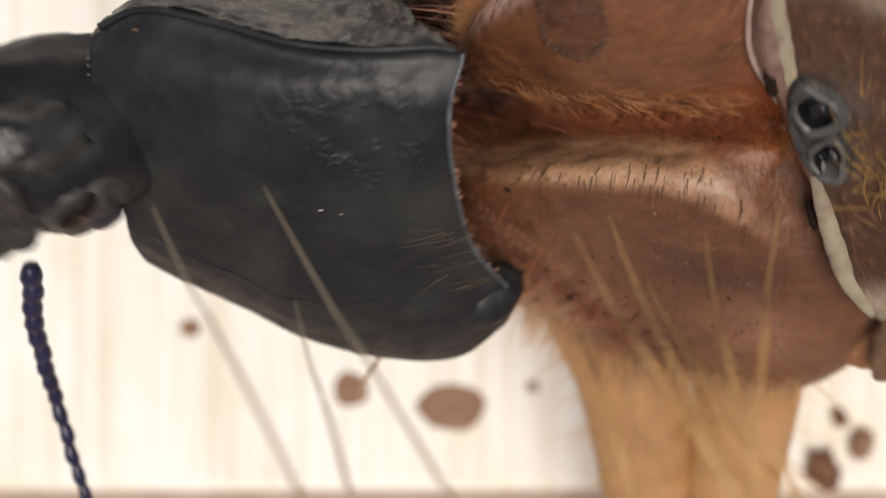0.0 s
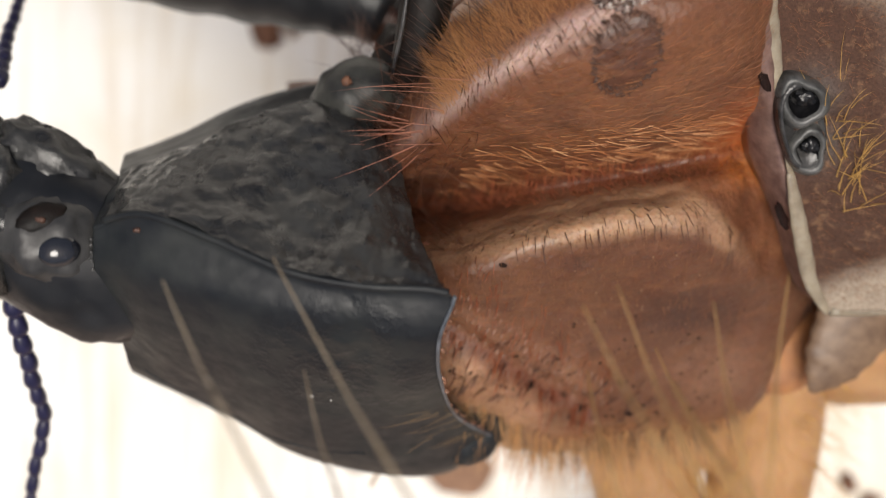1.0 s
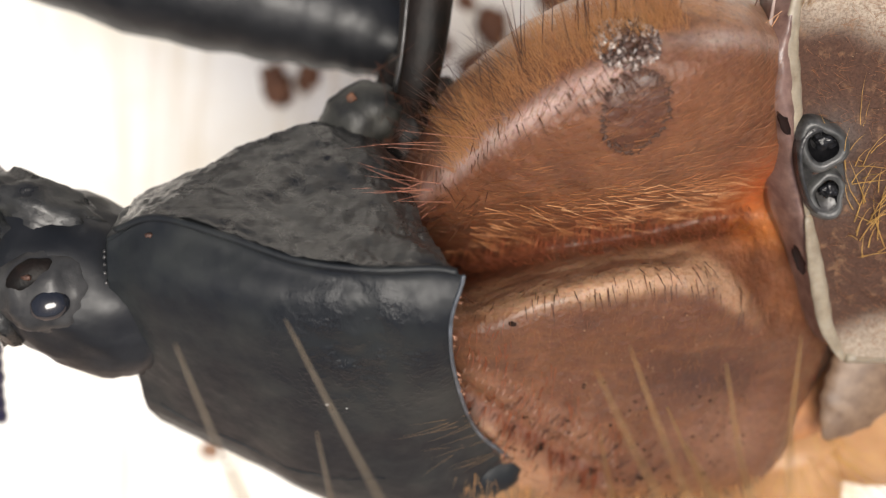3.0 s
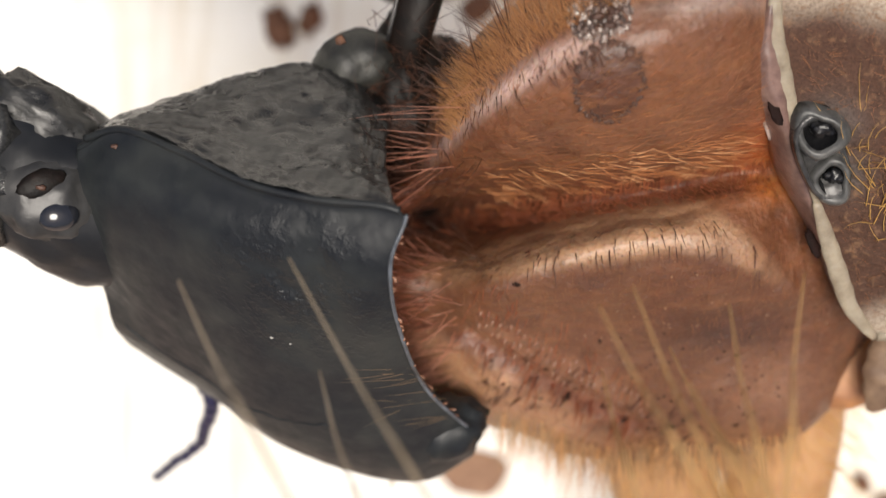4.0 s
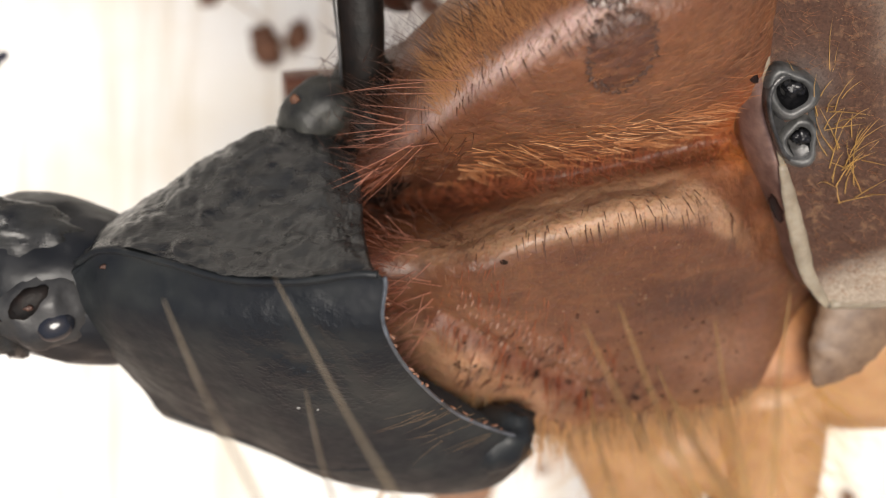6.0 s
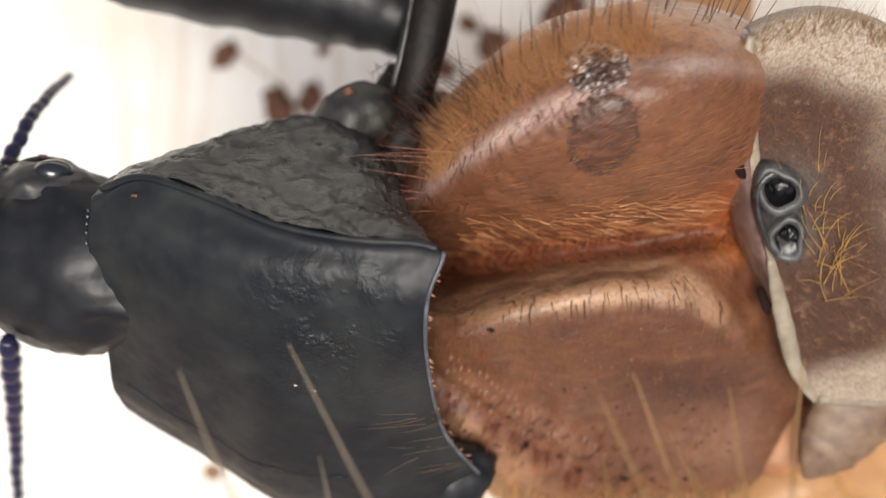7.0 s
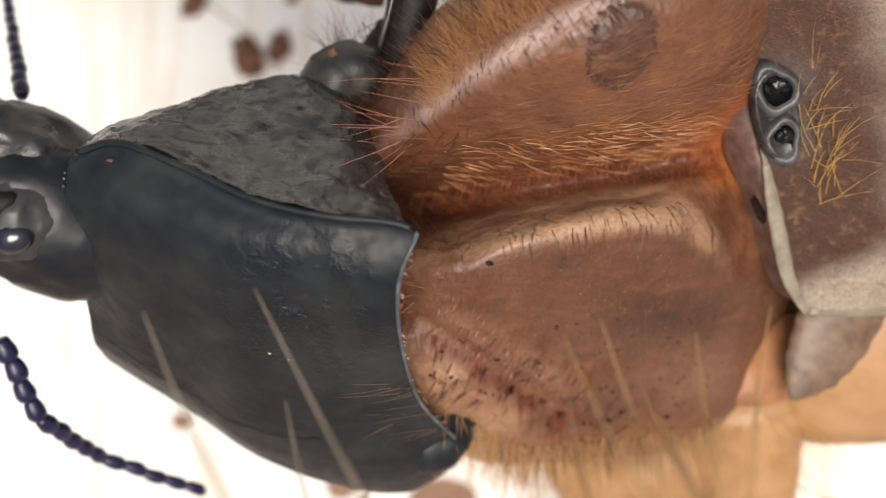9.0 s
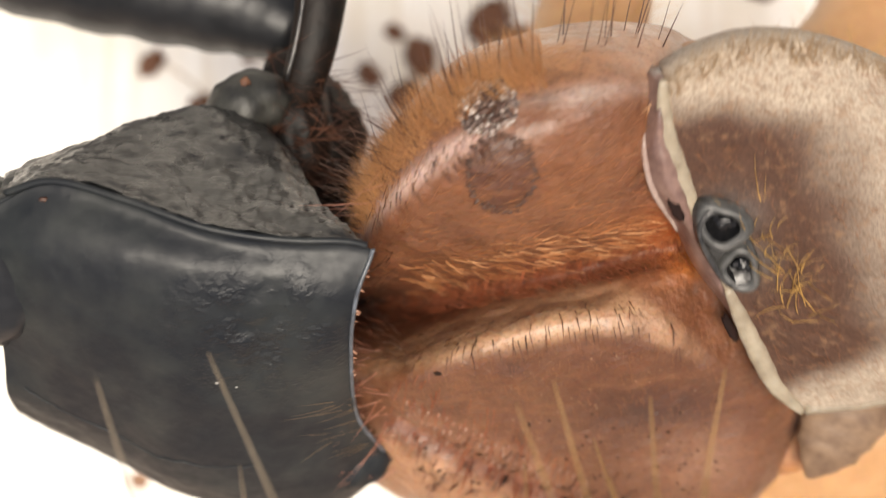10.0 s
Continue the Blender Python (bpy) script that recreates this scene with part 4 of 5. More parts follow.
    # small white specks set on the skin
    for px, py, r in ((585, 658, 5.0), (620, 664, 4.0), (622, 203, 11.0), (460, 212, 6.0)):
        p, nn = pronotum_spot(px, py)
        part("glint", *lump(p + nn * 0.5, (r * 0.6, r * 0.4, r * 0.2), 6, 9, 1.2, px), M_GLINT, pn, "small white grain")
    for px, py, r in ((282, 363, 4), ):
        p, nn = pronotum_spot(px, py)
        part("red_grain", *lump(p + nn * 2, (r * 1.6, r, r * 0.4), 6, 9, 0.8, px), M_SCAR, pn, "small red-brown grain")
    # faint raised line above the lower hem
    line = [g[i, int(RING * (4.45 + 0.25 * math.sin(i / 30)) / 13)] + PN[i, int(RING * 4.5 / 13)] * 0.5 for i in range(12, 100, 3)]
    part("hem_line", *tube(line, [1.8 + 0.8 * math.sin(k * 0.7) for k in range(len(line))], 6), M_BLACK, pn, "raised line above the lower hem")
    # far coxa and fore leg
    pv = PRONOTUM_PIVOT
    cx = part("coxa", *lump(at(630, 162, -165, pv), (88, 68, 84), 28, 40, 0.09, 4.0, 0.5), M_COXA, pn, "grey-black smooth domed hip joint of the fore leg")
    part("hip_mass", *lump(at(715, 185, -225, pv), (80, 150, 90), 30, 40, 0.14, 11.0, 0.15), M_SHANK, pn, "dull black base behind the hip")
    # two dark fillers added to close gaps in the camera's view
    part("hip_membrane", *lump(at(768, 205, -300, pv), (92, 130, 70), 26, 36, 0.15, 3.0, 0.1), M_SHANK, pn, "black membrane behind the hip")
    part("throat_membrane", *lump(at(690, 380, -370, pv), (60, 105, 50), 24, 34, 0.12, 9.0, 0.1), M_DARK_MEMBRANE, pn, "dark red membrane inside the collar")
    part("joint_spot", *lump(at(612, 118, -66, pv), (8, 9, 4), 8, 12, 0.7, 1.0), M_CRUMB, pn, "orange spot on the hip joint")
    shin = [np.array(v) - pv for v in ((-80, 270, -210), (-66, 350, -140), (-52, 440, -110), (-44, 560, -95), (-42, 700, -90), (-48, 900, -120))]
    part("fore_shank", *tube(spline(shin, 22), list(np.linspace(36, 60, 22)), 16, 0.7), M_SHANK, pn, "dull dark brown fore leg")
    # thin lighter bar added as the gleam along the leg's edge
    part("shank_gleam", *tube(spline([v + np.array((-34.0, 0, 26)) for v in shin[1:]], 18), [3.5] * 18, 8), M_COLLAR, pn, "thin glossy edge of the fore leg")
    specs = []
    for _ in range(150):
        specs.append((at(RNG.uniform(640, 800), RNG.uniform(60, 310), -130, pv), around((0.55, -0.2, 0.5), 0.4), RNG.uniform(50, 130), 0.9, around((0, 0, 0), 0.15)))
    part("hip_hairs", *hairs(specs), M_HAIR_DARK, pn, "long red-brown hairs at the hip", "stuff")
    specs = []
    for _ in range(16):
        p, nn = pronotum_spot(RNG.uniform(800, 900), RNG.uniform(680, 800))
        specs.append((p, around((-0.8, -0.22, 0.4), 0.1), RNG.uniform(60, 130), 0.45, around((0, 0, 0), 0.04)))
    part("lobe_hairs", *hairs(specs), M_HAIR_TAN, pn, "pale hairs over the hind lobe", "stuff")
    p, nn = pronotum_spot(800, 730)
    part("hind_knob", *lump(at(868, 765, -238, pv), (84, 64, 60), 18, 26, 0.2, 6.0, 0.45), M_BLACK, pn, "rounded black knob of the rear corner")
    return pn


pronotum = build_pronotum()


def build_thigh():
    path = [np.array(v) + LIFT for v in ((-1250, 850, -430), (-950, 790, -440), (-650, 700, -450), (-400, 645, -450), (-210, 590, -445), (-85, 525, -435))]
    th = part("fore_thigh", *tube(spline(path, 32), [60 + 82 * math.sin(math.pi * (0.12 + 0.84 * i / 31)) ** 0.8 + 4 * math.sin(i * 1.7) for i in range(32)], 24), M_GLOSS, insect, "black swollen fore thigh")
    part("knee", *lump(np.array((-95, 500, -425)) + LIFT, (62, 44, 46), 16, 22, 0.2, 8.0, -0.5), M_KNEE, th, "red-brown joint of the fore leg")
    part("shin", *tube(spline([np.array(v) + LIFT for v in ((-90, 500, -420), (-60, 580, -400), (-40, 720, -400), (-20, 960, -440))], 16), [30 + 1.2 * k for k in range(16)], 14, 0.8), M_SHANK, th, "dull dark brown shin")
    return th


fore_thigh = build_thigh()


# ---- head ----
def build_head():
    pieces = [lump((-45, 36, -5), (240, 150, 172), 36, 52, 0.07, 1.0, -0.45)]
    head = part("head", *joined(*pieces), M_GLOSS, insect, "polished black head with a rugged face")
    part("face", *lump((-185, 60, 30), (120, 140, 130), 30, 40, 0.3, 3.0, 0.2), M_ROUGH, head, "rugged black face")
    part("brow", *lump((-90, 150, 70), (120, 62, 70), 26, 36, 0.2, 9.0, -0.45), M_ROUGH, head, "knobbly black brow")
    part("far_jaw", *lump((-210, 190, 20), (110, 45, 60), 24, 34, 0.18, 12.0, -0.7), M_ROUGH, head, "knobbly black jaw base")
    part("eye_socket", *lump((-72, 26, 128), (92, 78, 54), 30, 40, 0.12, 2.0), M_MOUND, head, "black shiny uneven eye mound")
    # raised dark lump stands in for the shade of a hollow
    part("eye_hollow_shade", *lump((-90, 50, 168), (44, 26, 15), 16, 22, 0.1, 7.0, 0.5), M_SHANK, head, "black hollow above the eye")
    part("eye", *lump((-54, 2, 168), (36, 28, 22), 16, 22, 0.04, 4.0, 0.3), M_EYE, head, "glossy black bead eye")
    part("red_spot", *lump((-90, 46, 184), (8, 5, 3.5), 8, 12, 0.7, 2.0), M_SCAR, head, "red-brown spot in the hollow")
    for k in range(3):
        path = spline([(-170 + 26 * k, 130, 92 + 4 * k), (-150 + 26 * k, 90, 108), (-160 + 20 * k, 50, 112)], 9)
        part("wrinkle", *tube(path, [7] * 9, 6), M_ROUGH, head, "raised black wrinkle")
    return head


head_part = build_head()


def build_antenna(lengths, thick, label):
    """Beaded feeler in three stiff stretches, each from its joint along -y; returns the stretches."""
    stretches, r = [], thick
    for name, length in zip(("antenna_base", "antenna_middle", "antenna_tip"), lengths):
        root, y = None, 0.0
        count = max(3, round(length / 44))
        seg = length / count
        for k in range(count):
            path = spline([(0, -y, 0), (2.5 * math.sin(k * 2.1), -y - seg * 0.45, 2), (0, -y - seg * 1.04, 0)], 7)
            pts, faces = tube(path, [r * v for v in (0.74, 0.86, 0.98, 1.06, 1.14, 1.08, 0.78)], 10)
            if root is None:
                root = part(name, pts, faces, M_BLUE, insect, label)
            else:
                part("bead", pts, faces, M_BLUE, root)
            y += seg
            r *= 0.965
        stretches.append(root)
    return stretches


lower_antenna = build_antenna((175, 230, 240), 19, "beaded blue-black feeler")
upper_antenna = build_antenna((165, 185, 200), 15, "beaded blue-black feeler of the far side")


# ---- amber legs and belly, at rest on the board ----
def build_leg(name, path, radii, label, hair=0, mat=M_AMBER, flat=0.8):
    pts = spline([np.array(v) + LIFT for v in path], 20)
    rr = list(np.interp(np.linspace(0, 1, 20), np.linspace(0, 1, len(radii)), radii))
    leg = part(name, *tube(pts, rr, 20, flat), mat, insect, label)
    specs = []
    for _ in range(hair):
        k = RNG.randrange(1, 19)
        a = RNG.uniform(0, 6.28)
        d = np.array((math.cos(a), 0.15 * math.sin(a), abs(math.sin(a)) + 0.1))
        specs.append((pts[k] + d * rr[k] * 0.9, around(d + np.array((0, -0.6 if path[-1][1] < 0 else 0.6, 0)), 0.25), RNG.uniform(60, 170), 1.0, around((0, 0, 0), 0.12)))
    if hair:
        part("leg_hairs", *hairs(specs), M_HAIR_GOLD, leg, "pale golden leg hairs", "stuff")
    return leg


near_leg = build_leg("middle_leg", [(330, -330, -560), (420, -490, -700), (520, -720, -820), (640, -1300, -1200), (760, -1750, -1720)], (125, 128, 132, 100, 45), "thick honey amber middle leg", 420)
build_leg("hind_leg", [(730, -330, -540), (775, -520, -680), (770, -800, -820), (780, -1350, -1200), (800, -1750, -1720)], (135, 130, 125, 95, 45), "thick honey amber hind leg", 340)
build_leg("middle_leg", [(430, 400, -520), (540, 620, -640), (590, 900, -800), (590, 1380, -1200), (590, 1750, -1720)], (125, 135, 128, 95, 45), "thick honey amber leg of the far side", 160)
build_leg("hind_leg", [(840, 340, -480), (1080, 520, -600), (1260, 800, -780), (1340, 1380, -1200), (1380, 1750, -1720)], (125, 140, 130, 95, 45), "thick honey amber hind leg of the far side", 110)
build_leg("abdomen", [(740, -130, -720), (900, -150, -720), (1250, -80, -680), (1700, 0, -650), (1950, 0, -650)], (240, 350, 400, 380, 120), "swollen honey amber abdomen behind the shield plate", 160, flat=0.95)

# amber filler placed where the camera's view needs amber between the legs
part("leg_base", *lump(np.array((600, -520, -720)) + LIFT, (230, 130, 90), 26, 36, 0.12, 4.0), M_AMBER, near_leg, "soft amber base of the near legs")
near_hip = part("near_hip", *lump(np.array((-90, -470, -380)) + LIFT, (120, 55, 60), 16, 22, 0.25, 3.0, -0.3), M_FLAP, insect, "grey-brown hip joint of the near fore leg")
part("filament", *tube(spline([np.array(v) + LIFT for v in ((-60, -480, -430), (-75, -545, -520), (-120, -620, -600), (-150, -680, -680))], 16), list(np.linspace(8, 4, 16)), 7), M_HAIR_TAN, near_hip, "thin tan filament hanging from the hip")
# long bristles over the body, placed and arched to fit the camera's view
def arching(tips, thick):
    out = []
    for x0, y0, z0, x1, y1, z1 in tips:
        root, arch, tip = np.array((1.3 * (x1 - 784) * 0.8 + 120.0, -720.0, -420.0)), at(x1 + 1.1 * (x1 - x0), y1 + 1.1 * (y1 - y0), z1), at(x0, y0, z0)
        path = spline([root + LIFT, (root + arch) / 2 + np.array((0, -40, -20)) + LIFT, arch + LIFT, at(x1, y1, z1) + LIFT, at(0.45 * x0 + 0.55 * x1 - 6, 0.45 * y0 + 0.55 * y1, 0.5 * z0 + 0.5 * z1) + LIFT, tip + LIFT], 36)
        out.append(tube(path, list(np.linspace(thick, 1.4, 36)), 7))
    return joined(*out)


fore_bristles = part("bristle_tuft", *arching(((505, 440, 430, 735, 835, 760), (310, 480, 480, 440, 740, 780), (560, 640, 420, 625, 860, 700)), 6.4), M_HAIR_BLUR, insect, "long tan bristles arching from the near fore leg", "stuff")
leg_bristles = part("bristle_tuft", *arching(((1115, 490, 420, 1240, 780, 700), (1055, 525, 480, 1190, 765, 760), (1285, 520, 400, 1335, 770, 680), (1418, 470, 400, 1395, 745, 660), (1180, 600, 340, 1290, 800, 640), (1060, 640, 380, 1110, 820, 680), (1215, 660, 440, 1330, 830, 720)), 8.0), M_HAIR_HAZE, insect, "long golden bristles arching from the middle leg", "stuff")

# ---- crumbs and stains on the board ----
def crumb(cx, cy, size, mat, label, category, flat=0.5):
    cx, cy, size = cx * 1.385, cy * 1.385, size * 1.3
    pieces = [lump((cx, cy, size * flat * 0.4), (size * 0.8, size * 0.6, size * flat * 0.6), 16, 24, 0.55, RNG.random() * 90, RNG.uniform(0, 3))]
    pts, faces = joined(*pieces)
    low = min(p[2] for p in pts)
    return tagged(part("crumb" if category == "crumb" else "stain", [(p[0], p[1], p[2] - low) for p in pts], faces, mat), label=label, category=category, group="debris on the board")


def stain(cx, cy, rx, ry, label):
    cx, cy, rx, ry = cx * 1.385, cy * 1.385, rx * 1.385, ry * 1.385
    rings = []
    for k, h in ((1.0, 0.0), (0.9, 3.0), (0.5, 5.0), (0.05, 5.5)):
        rings.append([(cx + k * rx * math.cos(a) * (1 + 0.18 * noise.noise(Vector((math.cos(a) * 1.5 + cx, math.sin(a) * 1.5, 0)))),
                       cy + k * ry * math.sin(a) * (1 + 0.18 * noise.noise(Vector((math.cos(a) * 1.5, math.sin(a) * 1.5 + cy, 1)))), h) for a in np.linspace(0, 2 * math.pi, 30, endpoint=False)])
    return tagged(part("stain", *skin(np.array(rings)), M_STAIN), label=label, category="stain", group="debris on the board")


stain(54, -615, 82, 55, "round reddish brown stain on the pale board")
stain(-184, -575, 42, 42, "small round brown stain on the pale board")
stain(243, -568, 16, 14, "tiny brown stain on the pale board")
stain(-560, -430, 26, 22, "faint brown stain on the pale board")
crumb(-400, 420, 62, M_CRUMB, "red-brown forked crumb on the pale board", "crumb", 0.5)
crumb(-330, 445, 45, M_CRUMB, "red-brown crumb beside a forked one", "crumb", 0.5)
for cx, cy, s in ((-528, 545, 42), (100, 560, 60), (170, 500, 55), (60, 470, 50), (260, 640, 70), (320, 600, 60), (40, 620, 30), (920, -760, 60), (1010, -700, 45), (960, -640, 30), (900, 720, 50), (-20, 520, 40), (-300, 560, 22)):
    crumb(cx, cy, s, M_CRUMB if s != 45 else M_STAIN, "loose dark brown crumb lying on the pale board", "crumb", 0.5)
tagged(part("fibre", *tube(spline([(-720, 775, 6), (-595, 690, 8), (-525, 610, 6), (-455, 555, 5)], 14), [3] * 14, 6), M_HAIR_TAN), label="thin tan fibre lying on the pale board", category="fibre")


# ---- how the parts move ----
def motions():
    THORAX_ROWS = [
        (0, 6.263, -2.171, 25.88, 13.14, -16.84, -10.87),
        (0.2, 5.836, -1.275, 25.19, 4.2, 8.09, -1.18),
        (0.5, 5.425, -1.577, 25.451, 4.91, 1.44, 1.22),
        (0.7, 5.684, -1.958, 25.336, 4.66, -3.94, -0.81),
        (1, 4.959, -0.486, 25.489, -1.1, 12.59, 1.86),
        (1.2, 4.731, -0.321, 26.032, -1.76, 22.63, 4.13),
        (1.5, 5.582, -0.229, 25.441, 3.18, -14.82, -9.27),
        (1.8, 4.501, 0.778, 25.008, -2.97, 4.08, -1.36),
        (2, 4.668, 1.165, 25.325, -3.66, 8.27, -0.79),
        (2.2, 4.303, 1.709, 25.727, -7.98, 19.65, 0.58),
        (3.3, 5.251, 0, 25.5, 0.05, -0.01, -0),
        (3.5, 5.944, -0.261, 25.581, 7.36, -18.68, -8.73),
        (3.8, 4.873, 0.41, 25.1, 3.59, 5.31, 0.93),
        (4, 4.966, -0.972, 25.609, 0.79, -0.09, 1.87),
        (4.2, 4.884, -0.721, 25.112, -0.93, 5.61, -1.62),
        (4.5, 4.949, -0.861, 25.955, 1.83, -0.47, 1.2),
        (4.8, 4.171, -0.207, 25.753, 0.9, 18.9, 4.82),
        (5, 5.245, -1.429, 26.23, 3.51, 6.86, 3.56),
        (5.2, 5.004, -1.714, 26.146, 5.28, 6.34, 5.38),
        (6.3, 4.866, 1.172, 25.74, 1.3, 13.17, 3.13),
        (6.5, 5.109, 0.34, 26.416, 4.35, -11.75, -3.41),
        (6.8, 4.183, 1.208, 25.33, -5.95, 16.63, 1.11),
        (7, 4.239, 1.407, 24.736, -2.4, 6.4, -0.97),
        (7.2, 4.881, 0.846, 26.242, 2.32, -10.31, -0.99),
        (7.5, 3.657, 1.965, 25.236, -8.46, 21.01, 0.38),
        (8, 3.731, 2.029, 25.49, 0.97, 5.66, 4.64),
        (8.2, 3.774, 2.234, 25.932, -5.87, 22.34, 4.17),
        (8.5, 5.382, 0.298, 25.631, 1.05, -10.61, 2.63),
        (8.7, 5.029, 1.097, 25.677, 1.9, 2.67, 1.2),
        (9, 5.288, 0.847, 25.599, -3.74, 16.74, 0.96),
        (9.2, 6.249, 0.855, 25.485, 0.02, 0.02, 3.51),
        (9.5, 5.791, 0.609, 25.569, 1.12, 1.38, 4.84),
        (9.7, 5.597, 1.801, 25.676, -5.31, 21.94, 5.58),
        (10, 6.351, 1.015, 25.477, -1.83, -1.85, 4.82),
    ]
    PLATE_ROWS = [
        (0, 10.982, -3.515, 28.873, 14.76, -14.38, -9.42),
        (0.2, 11.28, -1.633, 25.943, 3.25, 7.97, -0.42),
        (0.5, 10.917, -1.867, 26.857, 4.9, 3.42, 1.47),
        (0.7, 10.954, -2.408, 27.232, 3.36, -3.78, 0.24),
        (1, 10.41, -0.119, 25.83, -2.87, 12.73, 1.23),
        (1.2, 10.253, 0.301, 25.459, -7.45, 22.92, 1.81),
        (1.5, 10.214, -0.868, 28.246, 5.98, -14.45, -8.45),
        (1.8, 9.856, 0.531, 26.138, -0.3, 5.89, -2.02),
        (2, 10.134, 1.3, 26.106, -5.47, 9.07, -4.13),
        (2.2, 9.777, 2.347, 25.365, -8.22, 20.43, -2.25),
        (3.3, 10.501, -0.001, 27, 0.05, -0.01, 0),
        (3.5, 10.567, -0.988, 28.708, 10.79, -17.12, -6.2),
        (3.8, 10.176, 0.392, 26.102, 1.02, 4.99, -0.82),
        (4, 10.253, -0.867, 27.126, 1.52, 0.31, 2.27),
        (4.2, 10.021, -0.685, 26.026, -1.46, 3.65, -2.55),
        (4.5, 10.181, -0.863, 27.493, 2.2, -0.52, 1.48),
        (4.8, 9.748, 0.351, 25.55, -5.28, 20.16, 1.24),
        (5, 10.509, -1.231, 27.054, 4.46, 7.25, 2.45),
        (5.2, 10.22, -1.368, 27.017, 3.48, 5.66, 3.71),
        (6.3, 10.094, 1.458, 25.962, -3.89, 10.9, -0.31),
        (6.5, 10.027, -0.244, 29.011, 6.81, -10.16, -2.36),
        (6.8, 9.664, 1.633, 25.292, -6.27, 16.48, -1.28),
        (7, 9.398, 1.336, 25.625, -4.52, 4.13, -2.9),
        (7.2, 9.75, 0.686, 28.695, 3.8, -9.55, -1.57),
        (7.5, 9.264, 2.596, 24.72, -9.74, 21.65, 0.54),
        (8, 9.046, 2.411, 26.455, 1.93, 6.37, 3.26),
        (8.2, 9.232, 3.035, 25.346, -10.52, 22.87, 0.63),
        (8.5, 10.408, 0.401, 28.097, 7.97, -5.53, 3.82),
        (8.7, 10.331, 0.996, 26.919, 5.01, 4, 1.75),
        (9, 10.641, 1.417, 25.523, -9.09, 14.35, -0.25),
        (9.2, 11.376, 1.014, 26.954, 0.15, -1.09, 4.5),
        (9.5, 11.193, 1, 26.939, 4.27, 4.4, 5.02),
        (9.7, 11.168, 2.902, 25.092, -10.08, 23.14, 3.7),
        (10, 11.575, 1.225, 27.111, 1.98, -0.45, 6.46),
    ]
    PRONOTUM_ROWS = [
        (0, -2.395, -2.041, 27.663, 0.22, 0.94, -0.55),
        (0.2, -3.295, -2.505, 27.528, 2.3, -3.18, -9.97),
        (0.5, -2.961, -3.027, 27.695, 1.8, -1.86, -1.3),
        (0.7, -3.413, -2.318, 27.539, -1.11, 2.9, 0.22),
        (1, -3.005, -3.603, 26.829, 10.91, 0.58, -4.47),
        (1.2, -3.656, -3.697, 26.979, 8.17, -1.43, -4.3),
        (1.5, -2.798, -0.319, 27.197, -8.78, 1.29, 2.17),
        (1.8, -4.867, -0.563, 27.036, -3.17, -12.09, -5.95),
        (2, -4.237, -0.5, 27.224, 0.02, -6.41, -12.13),
        (2.2, -4.247, -0.915, 26.489, 2.66, -2.73, -9.11),
        (3.3, -2.899, -1.096, 27.043, 0.01, 0.01, 0.01),
        (3.5, -2.865, -0.365, 27.134, -7.28, 4.67, 0.79),
        (3.8, -4.728, -1.099, 26.704, -5.16, -17.42, -7.68),
        (4, -4.453, -2.184, 26.902, 0.38, -7.27, -8.17),
        (4.2, -4.639, -1.702, 27.29, -6.1, -14.87, -6.49),
        (4.5, -4.561, -2.18, 27.125, 2.07, -8.41, -10.24),
        (4.8, -4.139, -3.636, 27.198, 7.12, -5.26, -5.44),
        (5, -3.231, -3.742, 27.85, -0.94, -2.24, 4.78),
        (5.2, -3.206, -4.293, 27.291, -1.4, 1.53, 11.55),
        (6.3, -4.335, -1.296, 26.351, 7.22, -15.49, 3.16),
        (6.5, -4.954, -0.045, 26.53, -1.07, -7.51, 5.59),
        (6.8, -4.613, -0.367, 26.948, 2.61, -3.59, -13.33),
        (7, -3.962, 0.399, 27.016, -5.11, -1.22, -6.15),
        (7.2, -5.189, 0.579, 26.573, -4.39, -4.72, -2.73),
        (7.5, -4.613, -0.906, 26.869, 4.31, -1.64, -6),
        (8, -5.502, -0.465, 26.767, -4.43, -9.11, -2.04),
        (8.2, -4.297, -0.854, 27.17, -0, -3.27, -6.49),
        (8.5, -5.102, 0.124, 26.175, 0.22, -2.29, -3.65),
        (8.7, -3.973, -0.266, 27.24, -1.63, -11.62, -6.47),
        (9, -3.035, -1.193, 27.141, -0.14, -2.06, -8.05),
        (9.2, -1.535, -0.651, 27.036, -3.79, 8, 4.89),
        (9.5, -4.3, -0.46, 27.108, -7.0, 5.5, 0.4),
        (9.7, -3.8, -0.1, 27.198, -6.5, 6.0, -1.9),
        (10, -2.682, 0.938, 27.111, -2.83, 10.86, -3.95),
    ]
